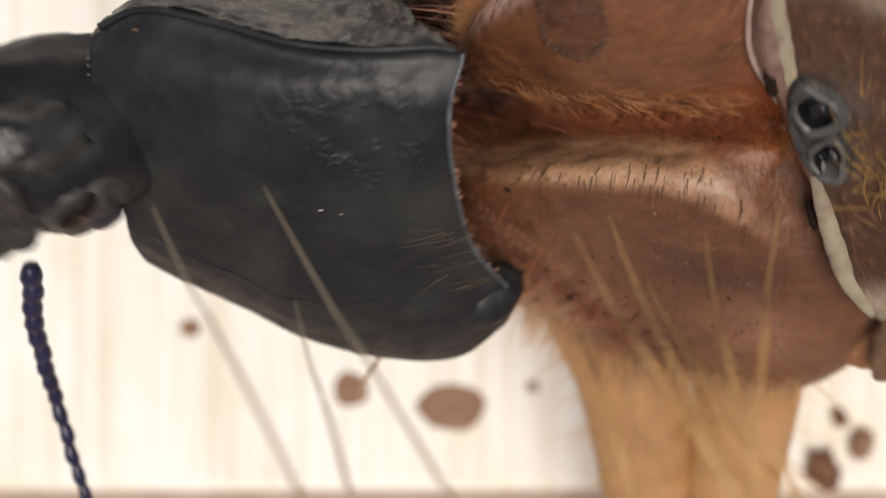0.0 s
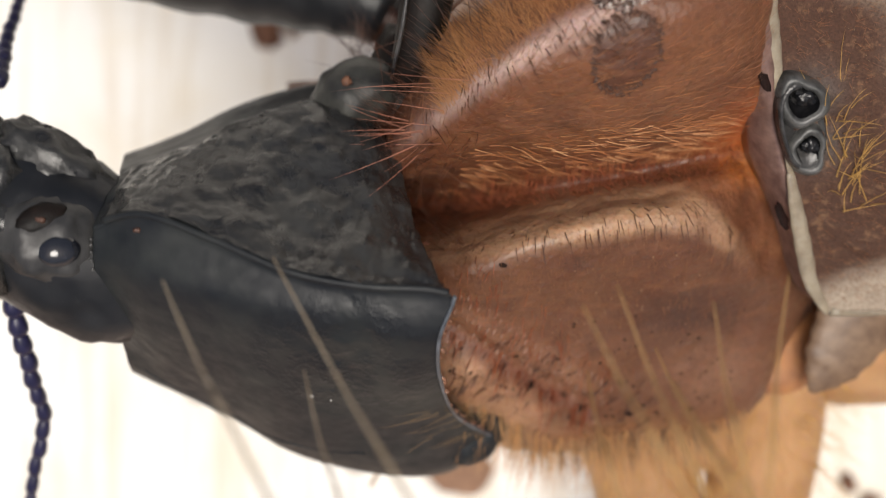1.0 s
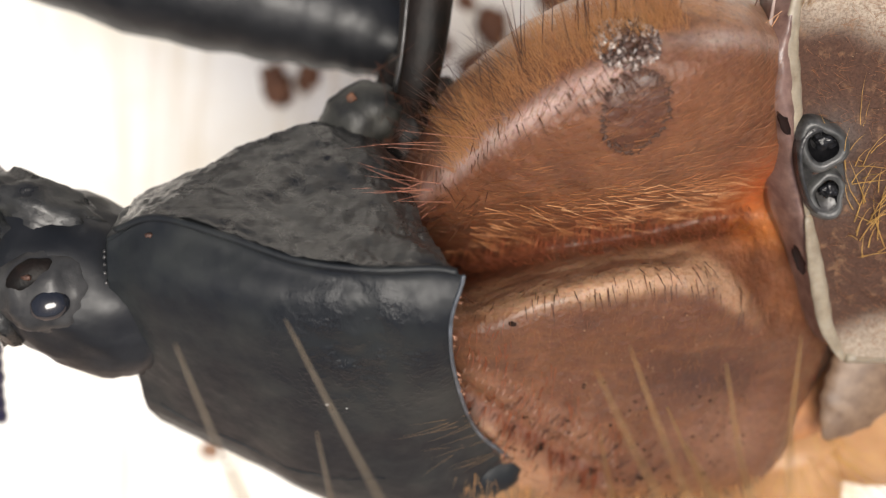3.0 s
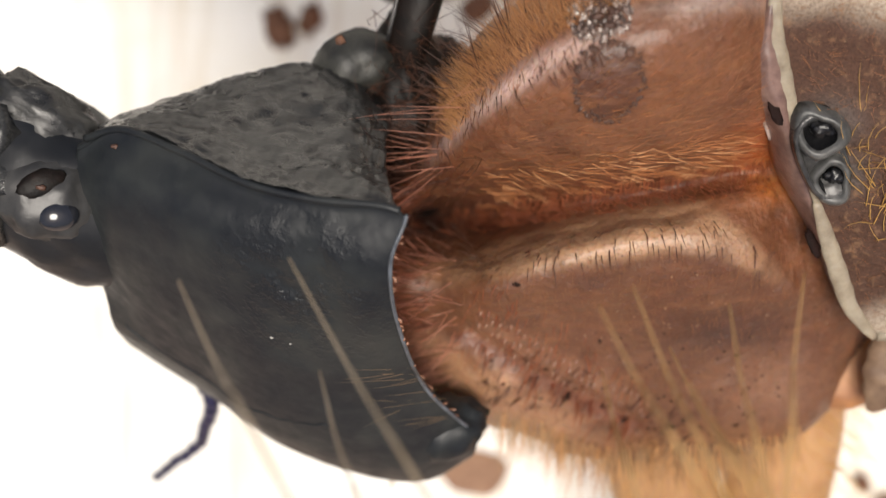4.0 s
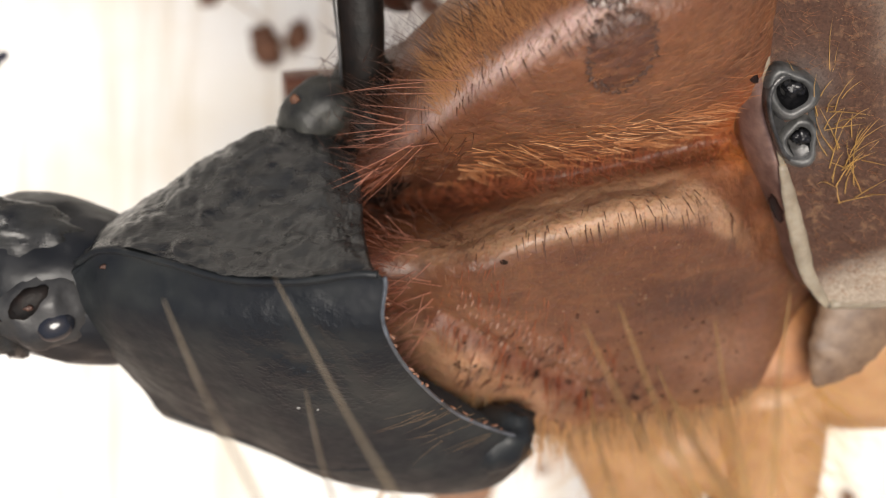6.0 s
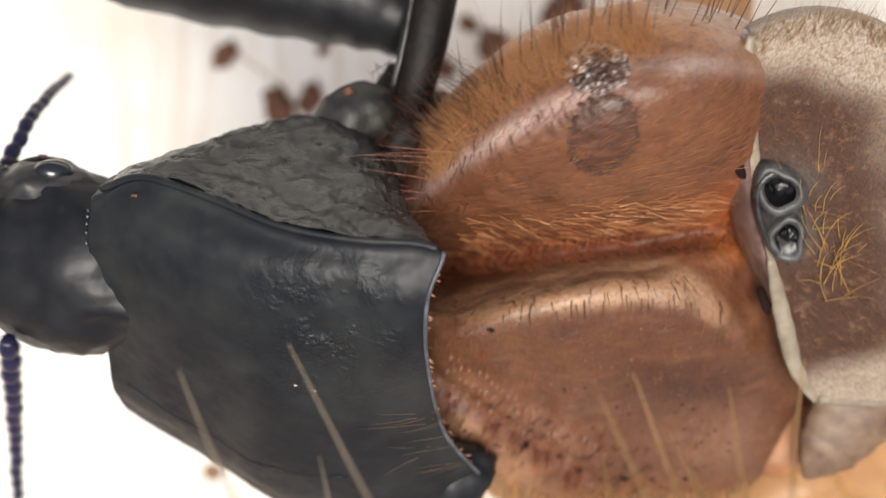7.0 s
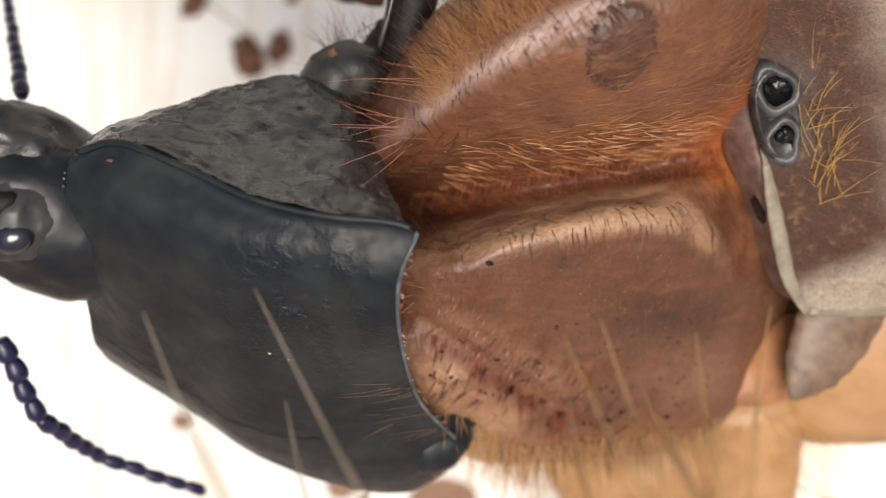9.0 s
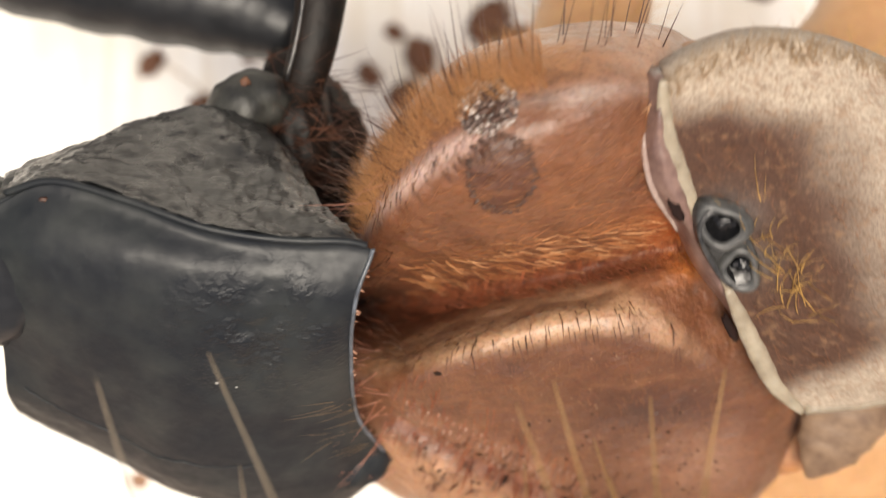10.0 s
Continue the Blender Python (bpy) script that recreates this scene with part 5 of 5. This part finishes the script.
    HEAD_ROWS = [
        (0, -8.614, -1.9, 26.792, 67.01, 13.14, 28.43),
        (0.2, -9.535, -0.868, 26.247, 40.3, -3.18, -9.97),
        (0.5, -9.405, -2.357, 26.559, 36.8, -1.86, -1.3),
        (0.7, -9.945, -1.867, 26.916, 8.89, 2.9, 0.22),
        (1, -9.313, -2.39, 26.054, -8.6, 14.56, -10.05),
        (1.2, -9.945, -2.551, 25.946, -9.87, 11.57, -9.91),
        (1.5, -9.276, -0.268, 26.335, 4.72, 6.03, 3.4),
        (1.8, -10.763, 0.473, 24.731, -2.36, 11.43, -10.53),
        (2, -10.159, 1.247, 25.557, 8.31, 20.5, -12.39),
        (2.2, -10.478, 0.65, 25.259, -3.85, 1.63, -10.89),
        (3.3, -9.386, -0.628, 26.101, 6.89, 0.42, 0.97),
        (3.5, -9.437, -0.16, 26.677, 12.84, 2.29, 3.72),
        (3.8, -10.341, 0.049, 23.832, -10.43, 6.78, -16.26),
        (4, -10.45, -0.844, 25.141, 5.2, 20.32, -9.88),
        (4.2, -10.375, -0.689, 24.675, -2.84, 14.94, -12.6),
        (4.5, -10.461, -0.612, 25.253, 11.53, 20.66, -9.05),
        (4.8, -10.292, -2.483, 25.72, 21.15, 14.51, -0.77),
        (5, -9.538, -3.927, 26.636, 40.86, 14.34, 16.3),
        (5.2, -9.52, -5.162, 26.491, 17.45, 22.75, 15.11),
        (6.3, -10.226, -1.044, 23.777, 16.97, 4.72, 6.41),
        (6.5, -11.091, -0.192, 24.729, 1.94, 19.32, 2.46),
        (6.8, -10.54, 1.57, 25.608, 5.21, 26.15, -15.15),
        (7, -10.349, 1.499, 25.894, -75.11, -1.22, -6.15),
        (7.2, -11.55, 1.305, 25.064, -19.39, -4.72, -2.73),
        (7.5, -10.907, 0.353, 25.774, -6.15, 6.48, -9.21),
        (8, -11.558, 0.14, 24.772, 1.9, 16.27, -5.03),
        (8.2, -10.604, 0.421, 25.857, -15.07, -1.97, -9.28),
        (8.5, -11.346, 0.992, 24.959, 7.76, 20.17, -3.91),
        (8.7, -9.892, 0.879, 24.995, -10.8, 7.59, -13.63),
        (9, -9.278, 0.146, 25.956, 11.4, 8.42, -6.62),
        (9.2, -8.111, -0.781, 26.974, -65.79, 8, 4.89),
        (9.5, -10.469, -0.325, 25.674, -7.52, -3.86, 1.31),
        (9.7, -9.888, 0.39, 25.829, -7.75, -3.27, -1.62),
        (10, -9.192, 1.837, 27.385, -2.83, 10.86, -3.95),
    ]
    THIGH_ROWS = [
        (0, 0, -2.484, 0, 0, 0, 0),
        (0.2, 0, -2.562, 0, 0, 0, 0),
        (0.5, 0, -2.611, 0, 0, 0, 0),
        (0.7, 0, -3.002, 0, 0, 0, 0),
        (1, 0, -2.233, 0, 0, 0, 0),
        (1.2, 0, -1.985, 0, 0, 0, 0),
        (1.5, 0, -0.857, 0, 0, 0, 0),
        (1.8, 0, 0.55, 0, 0, 0, 0),
        (2, 0, 0.65, 0, 0, 0, 0),
        (2.2, 0, 0.75, 0, 0, 0, 0),
        (3.3, 0, -0.989, 0, 0, 0, 0),
        (3.5, 0, -0.862, 0, 0, 0, 0),
        (3.8, 0, -0.687, 0, 0, 0, 0),
        (4, 0, -0.937, 0, 0, 0, 0),
        (4.2, 0, -1.141, 0, 0, 0, 0),
        (4.5, 0, -1.17, 0, 0, 0, 0),
        (4.8, 0, -1.092, 0, 0, 0, 0),
        (5, 0, -1.361, 0, 0, 0, 0),
        (5.2, 0, -1.361, 0, 0, 0, 0),
        (6.3, 0, 0.27, 0, 0, 0, 0),
        (6.5, 0, 0.599, 0, 0, 0, 0),
        (6.8, 0, 1.203, 0, 0, 0, 0),
        (7, 0, 1.208, 0, 0, 0, 0),
        (7.2, 0, 1.376, 0, 0, 0, 0),
        (7.5, 0, 1.351, 0, 0, 0, 0),
        (8, 0, 1.722, 0, 0, 0, 0),
        (8.2, 0, 1.351, 0, 0, 0, 0),
        (8.5, 0, 1.012, 0, 0, 0, 0),
        (8.7, 0, 0.535, 0, 0, 0, 0),
        (9, 0, 0.439, 0, 0, 0, 0),
        (9.2, 0, 0.461, 0, 0, 0, 0),
        (9.5, 0, 0.101, 0, 0, 0, 0),
        (9.7, 0, 0.933, 0, 0, 0, 0),
        (10, 0, 1.351, 0, 0, 0, 0),
    ]
    LOWER_ANTENNA_ROWS = (
        [
            (0.0, -10.45, -5.537, 26.4, 44.54, 0, -15.82),
            (0.2, -10.923, -3.26, 26.4, 28.0, 0, -3.04),
            (0.5, -11.543, -5.163, 23.5, 30.54, 0, 1.44),
            (0.6, -7.423, -6.481, 20.5, -0.0, 0, 45.0),
            (0.7, -8.753, -6.137, 20.5, 43.72, 0, 41.49),
            (1.0, -11.581, -2.065, 26.4, 31.6, 0, -1.68),
            (1.2, -11.703, -3.638, 26.4, 43.66, 0, -5.31),
            (1.5, -6.24, -2.282, 20.5, 22.54, 0, -56.17),
            (1.8, -11.921, -0.515, 24.0, 47.56, 0, -17.32),
            (2.0, -11.689, 0.14, 26.4, 53.9, 0, 9.62),
            (2.2, -13.277, -0.424, 26.4, 45.72, 0, -12.47),
            (3.3, -12.055, 2.154, 26.4, 44.19, 0, -15.18),
            (3.5, -9.664, -2.557, 20.5, 45.9, 0, 8.82),
            (3.8, -11.875, -1.085, 24.0, 46.76, 0, -16.06),
            (4.0, -8.413, -5.152, 20.5, 41.49, 0, 10.47),
            (4.2, -12.247, -2.523, 23.0, 45.78, 0, -12.06),
            (4.5, -12.177, -1.255, 26.4, -0.0, 0, 26.57),
            (4.65, -12.253, -3.31, 26.4, 28.4, 0, 12.44),
            (4.8, -12.33, -5.518, 26.4, 50.21, 0, -11.44),
            (5.0, -11.978, -6.695, 26.4, 59.38, 0, 46.83),
            (5.2, -13.201, -6.695, 26.4, 49.7, 0, -5.21),
            (6.3, -12.62, -2.429, 26.4, 45.38, 0, -18.03),
            (6.8, -13.17, -0.777, 26.4, 45.38, 0, -18.03),
            (7.0, -12.162, -0.502, 26.4, 49.53, 0, -19.44),
            (7.2, -8.858, -1.382, 20.5, 37.09, 0, -15.04),
            (7.5, -13.538, -1.006, 26.4, 50.02, 0, -9.33),
            (8.0, -13.981, -1.066, 26.4, 50.66, 0, -22.02),
            (8.2, -13.385, -1.464, 26.4, 55.59, 0, -20.32),
            (8.5, -12.406, -1.175, 26.4, 38.0, 0, 10.2),
            (8.7, -11.0, -0.413, 26.4, 53.36, 0, -19.93),
            (9.0, -10.877, -2.98, 26.4, 24.06, 0, 17.35),
            (9.2, -9.653, -3.253, 26.4, 55.28, 0, -21.63),
            (9.5, -10.142, -3.406, 26.4, 44.36, 0, -12.19),
            (10.0, -9.729, -1.617, 26.4, 44.36, 0, -12.19),
        ],
        [
            (0.0, -10.96, -7.337, 24.559, 45.65, 0, -4.04),
            (0.2, -11.046, -5.575, 25.168, 28.8, 0, -1.5),
            (0.5, -11.486, -7.423, 22.166, 53.24, 0, -4.86),
            (0.6, -5.567, -8.337, 20.5, 17.3, 0, -58.63),
            (0.7, -7.496, -7.558, 18.686, 21.23, 0, -48.03),
            (1.0, -11.647, -4.299, 25.024, 38.82, 0, 0.21),
            (1.2, -11.879, -5.529, 24.588, 55.6, 0, -13.0),
            (1.5, -8.254, -3.632, 19.494, 37.34, 0, -60.49),
            (1.8, -12.448, -2.207, 22.063, 51.91, 0, -22.17),
            (2.0, -11.43, -1.385, 24.279, 46.46, 0, 17.24),
            (2.2, -13.673, -2.214, 24.521, 46.46, 0, -18.66),
            (3.3, -12.547, 0.338, 24.57, 47.07, 0, -18.78),
            (3.5, -9.383, -4.362, 18.615, 52.79, 0, -3.81),
            (3.8, -12.372, -2.813, 22.088, 43.93, 0, -21.17),
            (4.0, -8.056, -7.086, 18.761, 54.1, 0, -29.3),
            (4.2, -12.629, -4.314, 21.119, 44.76, 0, -25.64),
            (4.5, -11.003, -3.603, 26.4, 22.93, 0, 31.92),
            (4.65, -11.756, -5.565, 25.151, 48.5, 0, -0.38),
            (4.8, -12.663, -7.165, 24.383, 59.64, 0, -20.68),
            (5.0, -11.003, -7.61, 24.141, 59.18, 0, 22.14),
            (5.2, -13.355, -8.386, 24.398, 44.3, 0, -5.32),
            (6.3, -13.191, -4.183, 24.532, 49.89, 0, -22.43),
            (6.8, -13.741, -2.531, 24.532, 49.89, 0, -22.43),
            (7.0, -12.729, -2.109, 24.403, 52.66, 0, -25.41),
            (7.2, -9.402, -3.405, 18.917, 52.35, 0, -32.33),
            (7.5, -13.811, -2.67, 24.389, 58.51, 0, -23.52),
            (8.0, -14.605, -2.609, 24.37, 54.87, 0, -21.53),
            (8.2, -13.9, -2.855, 24.234, 59.46, 0, -31.18),
            (8.5, -12.04, -3.211, 24.784, 52.1, 0, 12.43),
            (8.7, -11.534, -1.885, 24.294, 48.77, 0, -26.22),
            (9.0, -10.162, -5.268, 25.33, 57.6, 0, 29.83),
            (9.2, -10.204, -4.643, 24.242, 59.54, 0, -30.93),
            (9.5, -10.538, -5.241, 24.565, 54.57, 0, -21.3),
            (10.0, -10.125, -3.452, 24.565, 54.57, 0, -21.3),
        ],
        [
            (0.0, -11.13, -9.743, 22.092, 18.85, 0, 10.32),
            (0.2, -11.125, -8.597, 23.506, 13.46, 0, 5.17),
            (0.5, -11.661, -9.481, 19.402, 25.45, 0, -19.07),
            (0.6, -8.379, -10.052, 19.474, -0.0, 0, -95.95),
            (0.7, -9.887, -9.709, 17.436, -0.0, 0, -88.22),
            (1.0, -11.637, -6.987, 22.862, 26.39, 0, -19.06),
            (1.2, -12.317, -7.428, 21.741, 35.08, 0, -9.96),
            (1.5, -10.641, -4.983, 17.401, 39.0, 0, -60.22),
            (1.8, -13.251, -4.178, 19.348, 46.33, 0, -17.26),
            (2.0, -10.726, -3.655, 21.778, 23.04, 0, 36.44),
            (2.2, -14.434, -4.466, 22.02, 37.92, 0, -9.09),
            (3.3, -13.304, -1.887, 22.044, 46.66, 0, -17.66),
            (3.5, -9.522, -6.444, 15.868, 28.19, 0, 2.63),
            (3.8, -13.27, -5.13, 19.694, 32.56, 0, -26.96),
            (4.0, -9.046, -8.85, 15.966, 40.86, 0, -52.73),
            (4.2, -13.689, -6.522, 18.69, 29.34, 0, -28.99),
            (4.5, -9.323, -6.3, 25.056, 2.83, 0, -87.17),
            (4.65, -11.771, -7.851, 22.568, 20.55, 0, -58.24),
            (4.8, -13.279, -8.796, 21.406, 49.13, 0, -6.67),
            (5.0, -10.337, -9.247, 21.178, 40.04, 0, 41.14),
            (5.2, -13.584, -10.845, 21.989, 47.61, 0, 3.45),
            (6.3, -14.038, -6.237, 21.893, 47.25, 0, -19.73),
            (6.8, -14.588, -4.585, 21.893, 47.25, 0, -19.73),
            (7.0, -13.627, -3.999, 21.66, 47.3, 0, -20.47),
            (7.2, -10.529, -5.185, 16.185, 50.24, 0, -31.39),
            (7.5, -14.53, -4.323, 21.447, 54.21, 0, -15.5),
            (8.0, -15.334, -4.455, 21.548, 49.85, 0, -16.29),
            (8.2, -14.808, -4.355, 21.263, 55.54, 0, -24.38),
            (8.5, -11.583, -5.281, 22.062, 48.18, 0, 35.98),
            (8.7, -12.539, -3.925, 21.699, 36.65, 0, -25.45),
            (9.0, -9.243, -6.872, 22.417, 32.07, 0, 62.52),
            (9.2, -11.103, -6.143, 21.268, 55.48, 0, -24.61),
            (9.5, -11.265, -7.104, 21.754, 52.45, 0, -18.33),
            (10.0, -10.852, -5.315, 21.754, 52.45, 0, -18.33),
        ],
    )
    UPPER_ANTENNA_ROWS = (
        [
            (0.0, -12.853, -0.425, 24.75, 41.6, 0, -159.64),
            (0.7, -12.853, 0.676, 24.75, 41.6, 0, -159.64),
            (1.0, -12.304, 2.742, 24.75, 51.42, 0, -159.73),
            (1.2, -12.304, 3.476, 24.75, 55.06, 0, -157.85),
            (1.5, -13.724, 4.852, 24.75, 51.75, 0, -163.29),
            (1.8, -12.751, 4.029, 24.75, 40.09, 0, 169.21),
            (2.0, -13.13, 5.966, 24.75, 13.81, 0, 167.52),
            (2.2, -13.267, 5.68, 24.75, -0.0, 0, 152.02),
            (3.3, -13.541, 3.867, 24.75, 38.28, 0, -161.99),
            (3.8, -12.476, 2.766, 24.75, 50.59, 0, 177.09),
            (4.0, -14.275, 2.581, 24.75, 48.36, 0, -165.79),
            (4.2, -12.671, 2.305, 24.75, 53.95, 0, 174.51),
            (4.5, -13.175, 2.81, 24.75, 51.89, 0, -165.29),
            (5.2, -14.183, 2.259, 24.75, 51.42, 0, -162.86),
            (5.9, -16.415, 1.211, 24.75, 52.17, 0, 150.05),
            (6.3, -18.401, 0.818, 24.75, 44.27, 0, 126.42),
            (6.5, -12.762, 2.196, 24.75, -0.0, 0, 117.77),
            (6.65, -12.968, 4.074, 24.75, 45.76, 0, 150.24),
            (6.8, -13.014, 5.679, 24.75, 50.23, 0, 174.72),
            (7.0, -12.912, 4.029, 24.75, 46.11, 0, 176.17),
            (7.2, -14.0, 5.749, 24.75, 53.65, 0, -161.73),
            (7.5, -13.76, 6.126, 24.75, -0.0, 0, 146.4),
            (8.0, -13.577, 3.709, 24.75, 27.99, 0, -177.82),
            (8.2, -13.519, 4.602, 24.75, 12.07, 0, 162.95),
            (8.5, -13.175, 6.251, 24.75, 52.37, 0, -168.26),
            (8.7, -12.441, 4.715, 24.75, 55.5, 0, -159.66),
            (9.0, -10.836, 3.797, 24.75, 48.69, 0, -150.22),
            (9.2, -11.384, 5.059, 24.75, 47.14, 0, -160.62),
            (10.0, -10.696, 6.848, 24.75, 47.14, 0, -160.62),
        ],
        [
            (0.0, -13.497, 1.31, 23.107, 43.49, 0, -163.51),
            (0.7, -13.497, 2.411, 23.107, 43.49, 0, -163.51),
            (1.0, -12.838, 4.19, 22.815, 52.83, 0, -166.23),
            (1.2, -12.838, 4.789, 22.721, 52.65, 0, -167.08),
            (1.5, -14.165, 6.319, 22.806, 56.43, 0, -166.23),
            (1.8, -12.397, 5.889, 23.156, 46.64, 0, 178.8),
            (2.0, -12.61, 8.313, 24.159, 42.76, 0, -142.21),
            (2.2, -12.106, 7.866, 24.75, 34.99, 0, -161.18),
            (3.3, -14.142, 5.714, 23.217, 41.34, 0, -169.88),
            (3.8, -12.396, 4.335, 22.838, 54.85, 0, -178.45),
            (4.0, -14.679, 4.176, 22.9, 48.57, 0, -165.56),
            (4.2, -12.531, 3.755, 22.749, 49.84, 0, -174.73),
            (4.5, -13.562, 4.288, 22.802, 47.17, 0, -162.67),
            (5.2, -14.638, 3.734, 22.815, 47.79, 0, -165.51),
            (5.9, -15.657, 2.526, 22.795, 50.01, 0, 157.15),
            (6.3, -16.975, 1.87, 23.022, 54.75, 0, 138.04),
            (6.5, -10.572, 3.349, 24.75, -0.0, 0, 119.49),
            (6.65, -12.111, 5.573, 22.977, 38.91, 0, 146.56),
            (6.8, -12.869, 7.256, 22.848, 48.41, 0, 177.26),
            (7.0, -12.797, 5.741, 22.966, 64.98, 0, -173.39),
            (7.2, -14.46, 7.142, 22.757, 53.64, 0, -161.74),
            (7.5, -12.391, 8.188, 24.75, 48.01, 0, -152.75),
            (8.0, -13.66, 5.893, 23.588, 35.12, 0, -167.19),
            (8.2, -12.81, 6.916, 24.232, 48.07, 0, -169.3),
            (8.5, -13.482, 7.731, 22.79, 45.13, 0, -155.85),
            (8.7, -12.928, 6.029, 22.71, 57.28, 0, -172.32),
            (9.0, -11.647, 5.215, 22.891, 48.48, 0, -149.2),
            (9.2, -11.943, 6.648, 22.936, 48.54, 0, -165.26),
            (10.0, -11.255, 8.437, 22.936, 48.54, 0, -165.26),
        ],
        [
            (0.0, -14.069, 3.241, 21.197, 42.68, 0, -164.19),
            (0.7, -14.069, 4.342, 21.197, 42.68, 0, -164.19),
            (1.0, -13.238, 5.818, 20.604, 40.57, 0, -178.53),
            (1.2, -13.215, 6.429, 20.515, 44.38, 0, -175.72),
            (1.5, -14.53, 7.81, 20.494, 44.24, 0, -174.09),
            (1.8, -12.357, 7.794, 21.138, 43.23, 0, 177.27),
            (2.0, -13.859, 9.923, 22.275, 44.8, 0, -135.7),
            (2.2, -12.839, 10.018, 23.159, 39.77, 0, -149.35),
            (3.3, -14.508, 7.765, 21.384, 44.35, 0, -168.42),
            (3.8, -12.44, 5.932, 20.569, 49.72, 0, 178.96),
            (4.0, -15.137, 5.954, 20.82, 43.89, 0, -168.83),
            (4.2, -12.696, 5.538, 20.628, 44.77, 0, -177.23),
            (4.5, -14.124, 6.088, 20.767, 42.63, 0, -165.79),
            (5.2, -15.105, 5.539, 20.76, 43.18, 0, -168.73),
            (5.9, -14.965, 4.17, 20.669, 49.89, 0, 161.25),
            (6.3, -15.904, 3.061, 20.756, 61.84, 0, 145.46),
            (6.5, -8.156, 4.715, 24.75, -0.0, 0, 116.96),
            (6.65, -10.921, 7.375, 21.234, 46.13, 0, 142.98),
            (6.8, -12.78, 9.096, 20.772, 47.3, 0, -178.49),
            (7.0, -12.932, 6.907, 20.452, 71.07, 0, -165.92),
            (7.2, -14.976, 8.704, 20.522, 49.06, 0, -165.69),
            (7.5, -13.24, 9.839, 22.687, 42.52, 0, -146.81),
            (8.0, -14.163, 8.106, 21.992, 31.98, 0, -159.88),
            (8.2, -13.154, 8.738, 22.168, 46.53, 0, -167.89),
            (8.5, -14.283, 9.517, 20.823, 38.56, 0, -153.26),
            (8.7, -13.129, 7.516, 20.376, 52.64, 0, -178.58),
            (9.0, -12.589, 6.795, 20.813, 41.61, 0, -157.49),
            (9.2, -12.41, 8.425, 20.856, 43.88, 0, -168.56),
            (10.0, -11.722, 10.214, 20.856, 43.88, 0, -168.56),
        ],
    )
    # bristle tufts shifted by about half the camera's travel, plus a fixed offset
    TUFT_FOLLOW_ROWS = [
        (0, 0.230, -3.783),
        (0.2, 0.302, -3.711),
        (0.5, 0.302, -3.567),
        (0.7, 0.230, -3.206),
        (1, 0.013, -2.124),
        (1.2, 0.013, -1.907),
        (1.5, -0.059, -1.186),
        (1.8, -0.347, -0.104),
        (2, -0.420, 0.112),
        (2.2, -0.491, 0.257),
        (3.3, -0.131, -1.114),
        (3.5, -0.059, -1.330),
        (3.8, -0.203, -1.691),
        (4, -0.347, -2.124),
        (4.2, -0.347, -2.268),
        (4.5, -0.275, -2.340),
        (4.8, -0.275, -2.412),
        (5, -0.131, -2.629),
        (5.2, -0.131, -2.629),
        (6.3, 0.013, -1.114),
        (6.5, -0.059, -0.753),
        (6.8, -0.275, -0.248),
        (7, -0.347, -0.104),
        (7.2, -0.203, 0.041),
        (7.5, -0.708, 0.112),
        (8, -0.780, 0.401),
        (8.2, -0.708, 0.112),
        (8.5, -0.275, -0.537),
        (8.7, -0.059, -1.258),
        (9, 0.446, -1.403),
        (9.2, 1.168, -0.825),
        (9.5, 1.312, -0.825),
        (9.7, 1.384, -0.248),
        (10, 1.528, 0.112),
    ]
    def rows(table):
        return [(t, pose(x * MM, y * MM, z * MM, rx, ry, rz)) for t, x, y, z, rx, ry, rz in table]
    walk(thorax, rows(THORAX_ROWS))
    walk(shield, rows(PLATE_ROWS))
    walk(pronotum, rows(PRONOTUM_ROWS))
    walk(head_part, rows(HEAD_ROWS))
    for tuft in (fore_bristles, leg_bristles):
        walk(tuft, [(t, pose(x * MM, y * MM, 0)) for t, x, y in TUFT_FOLLOW_ROWS])
    walk(fore_thigh, rows(THIGH_ROWS))
    for stretch, table in zip(lower_antenna + upper_antenna, LOWER_ANTENNA_ROWS + UPPER_ANTENNA_ROWS):
        walk(stretch, rows(table))


motions()
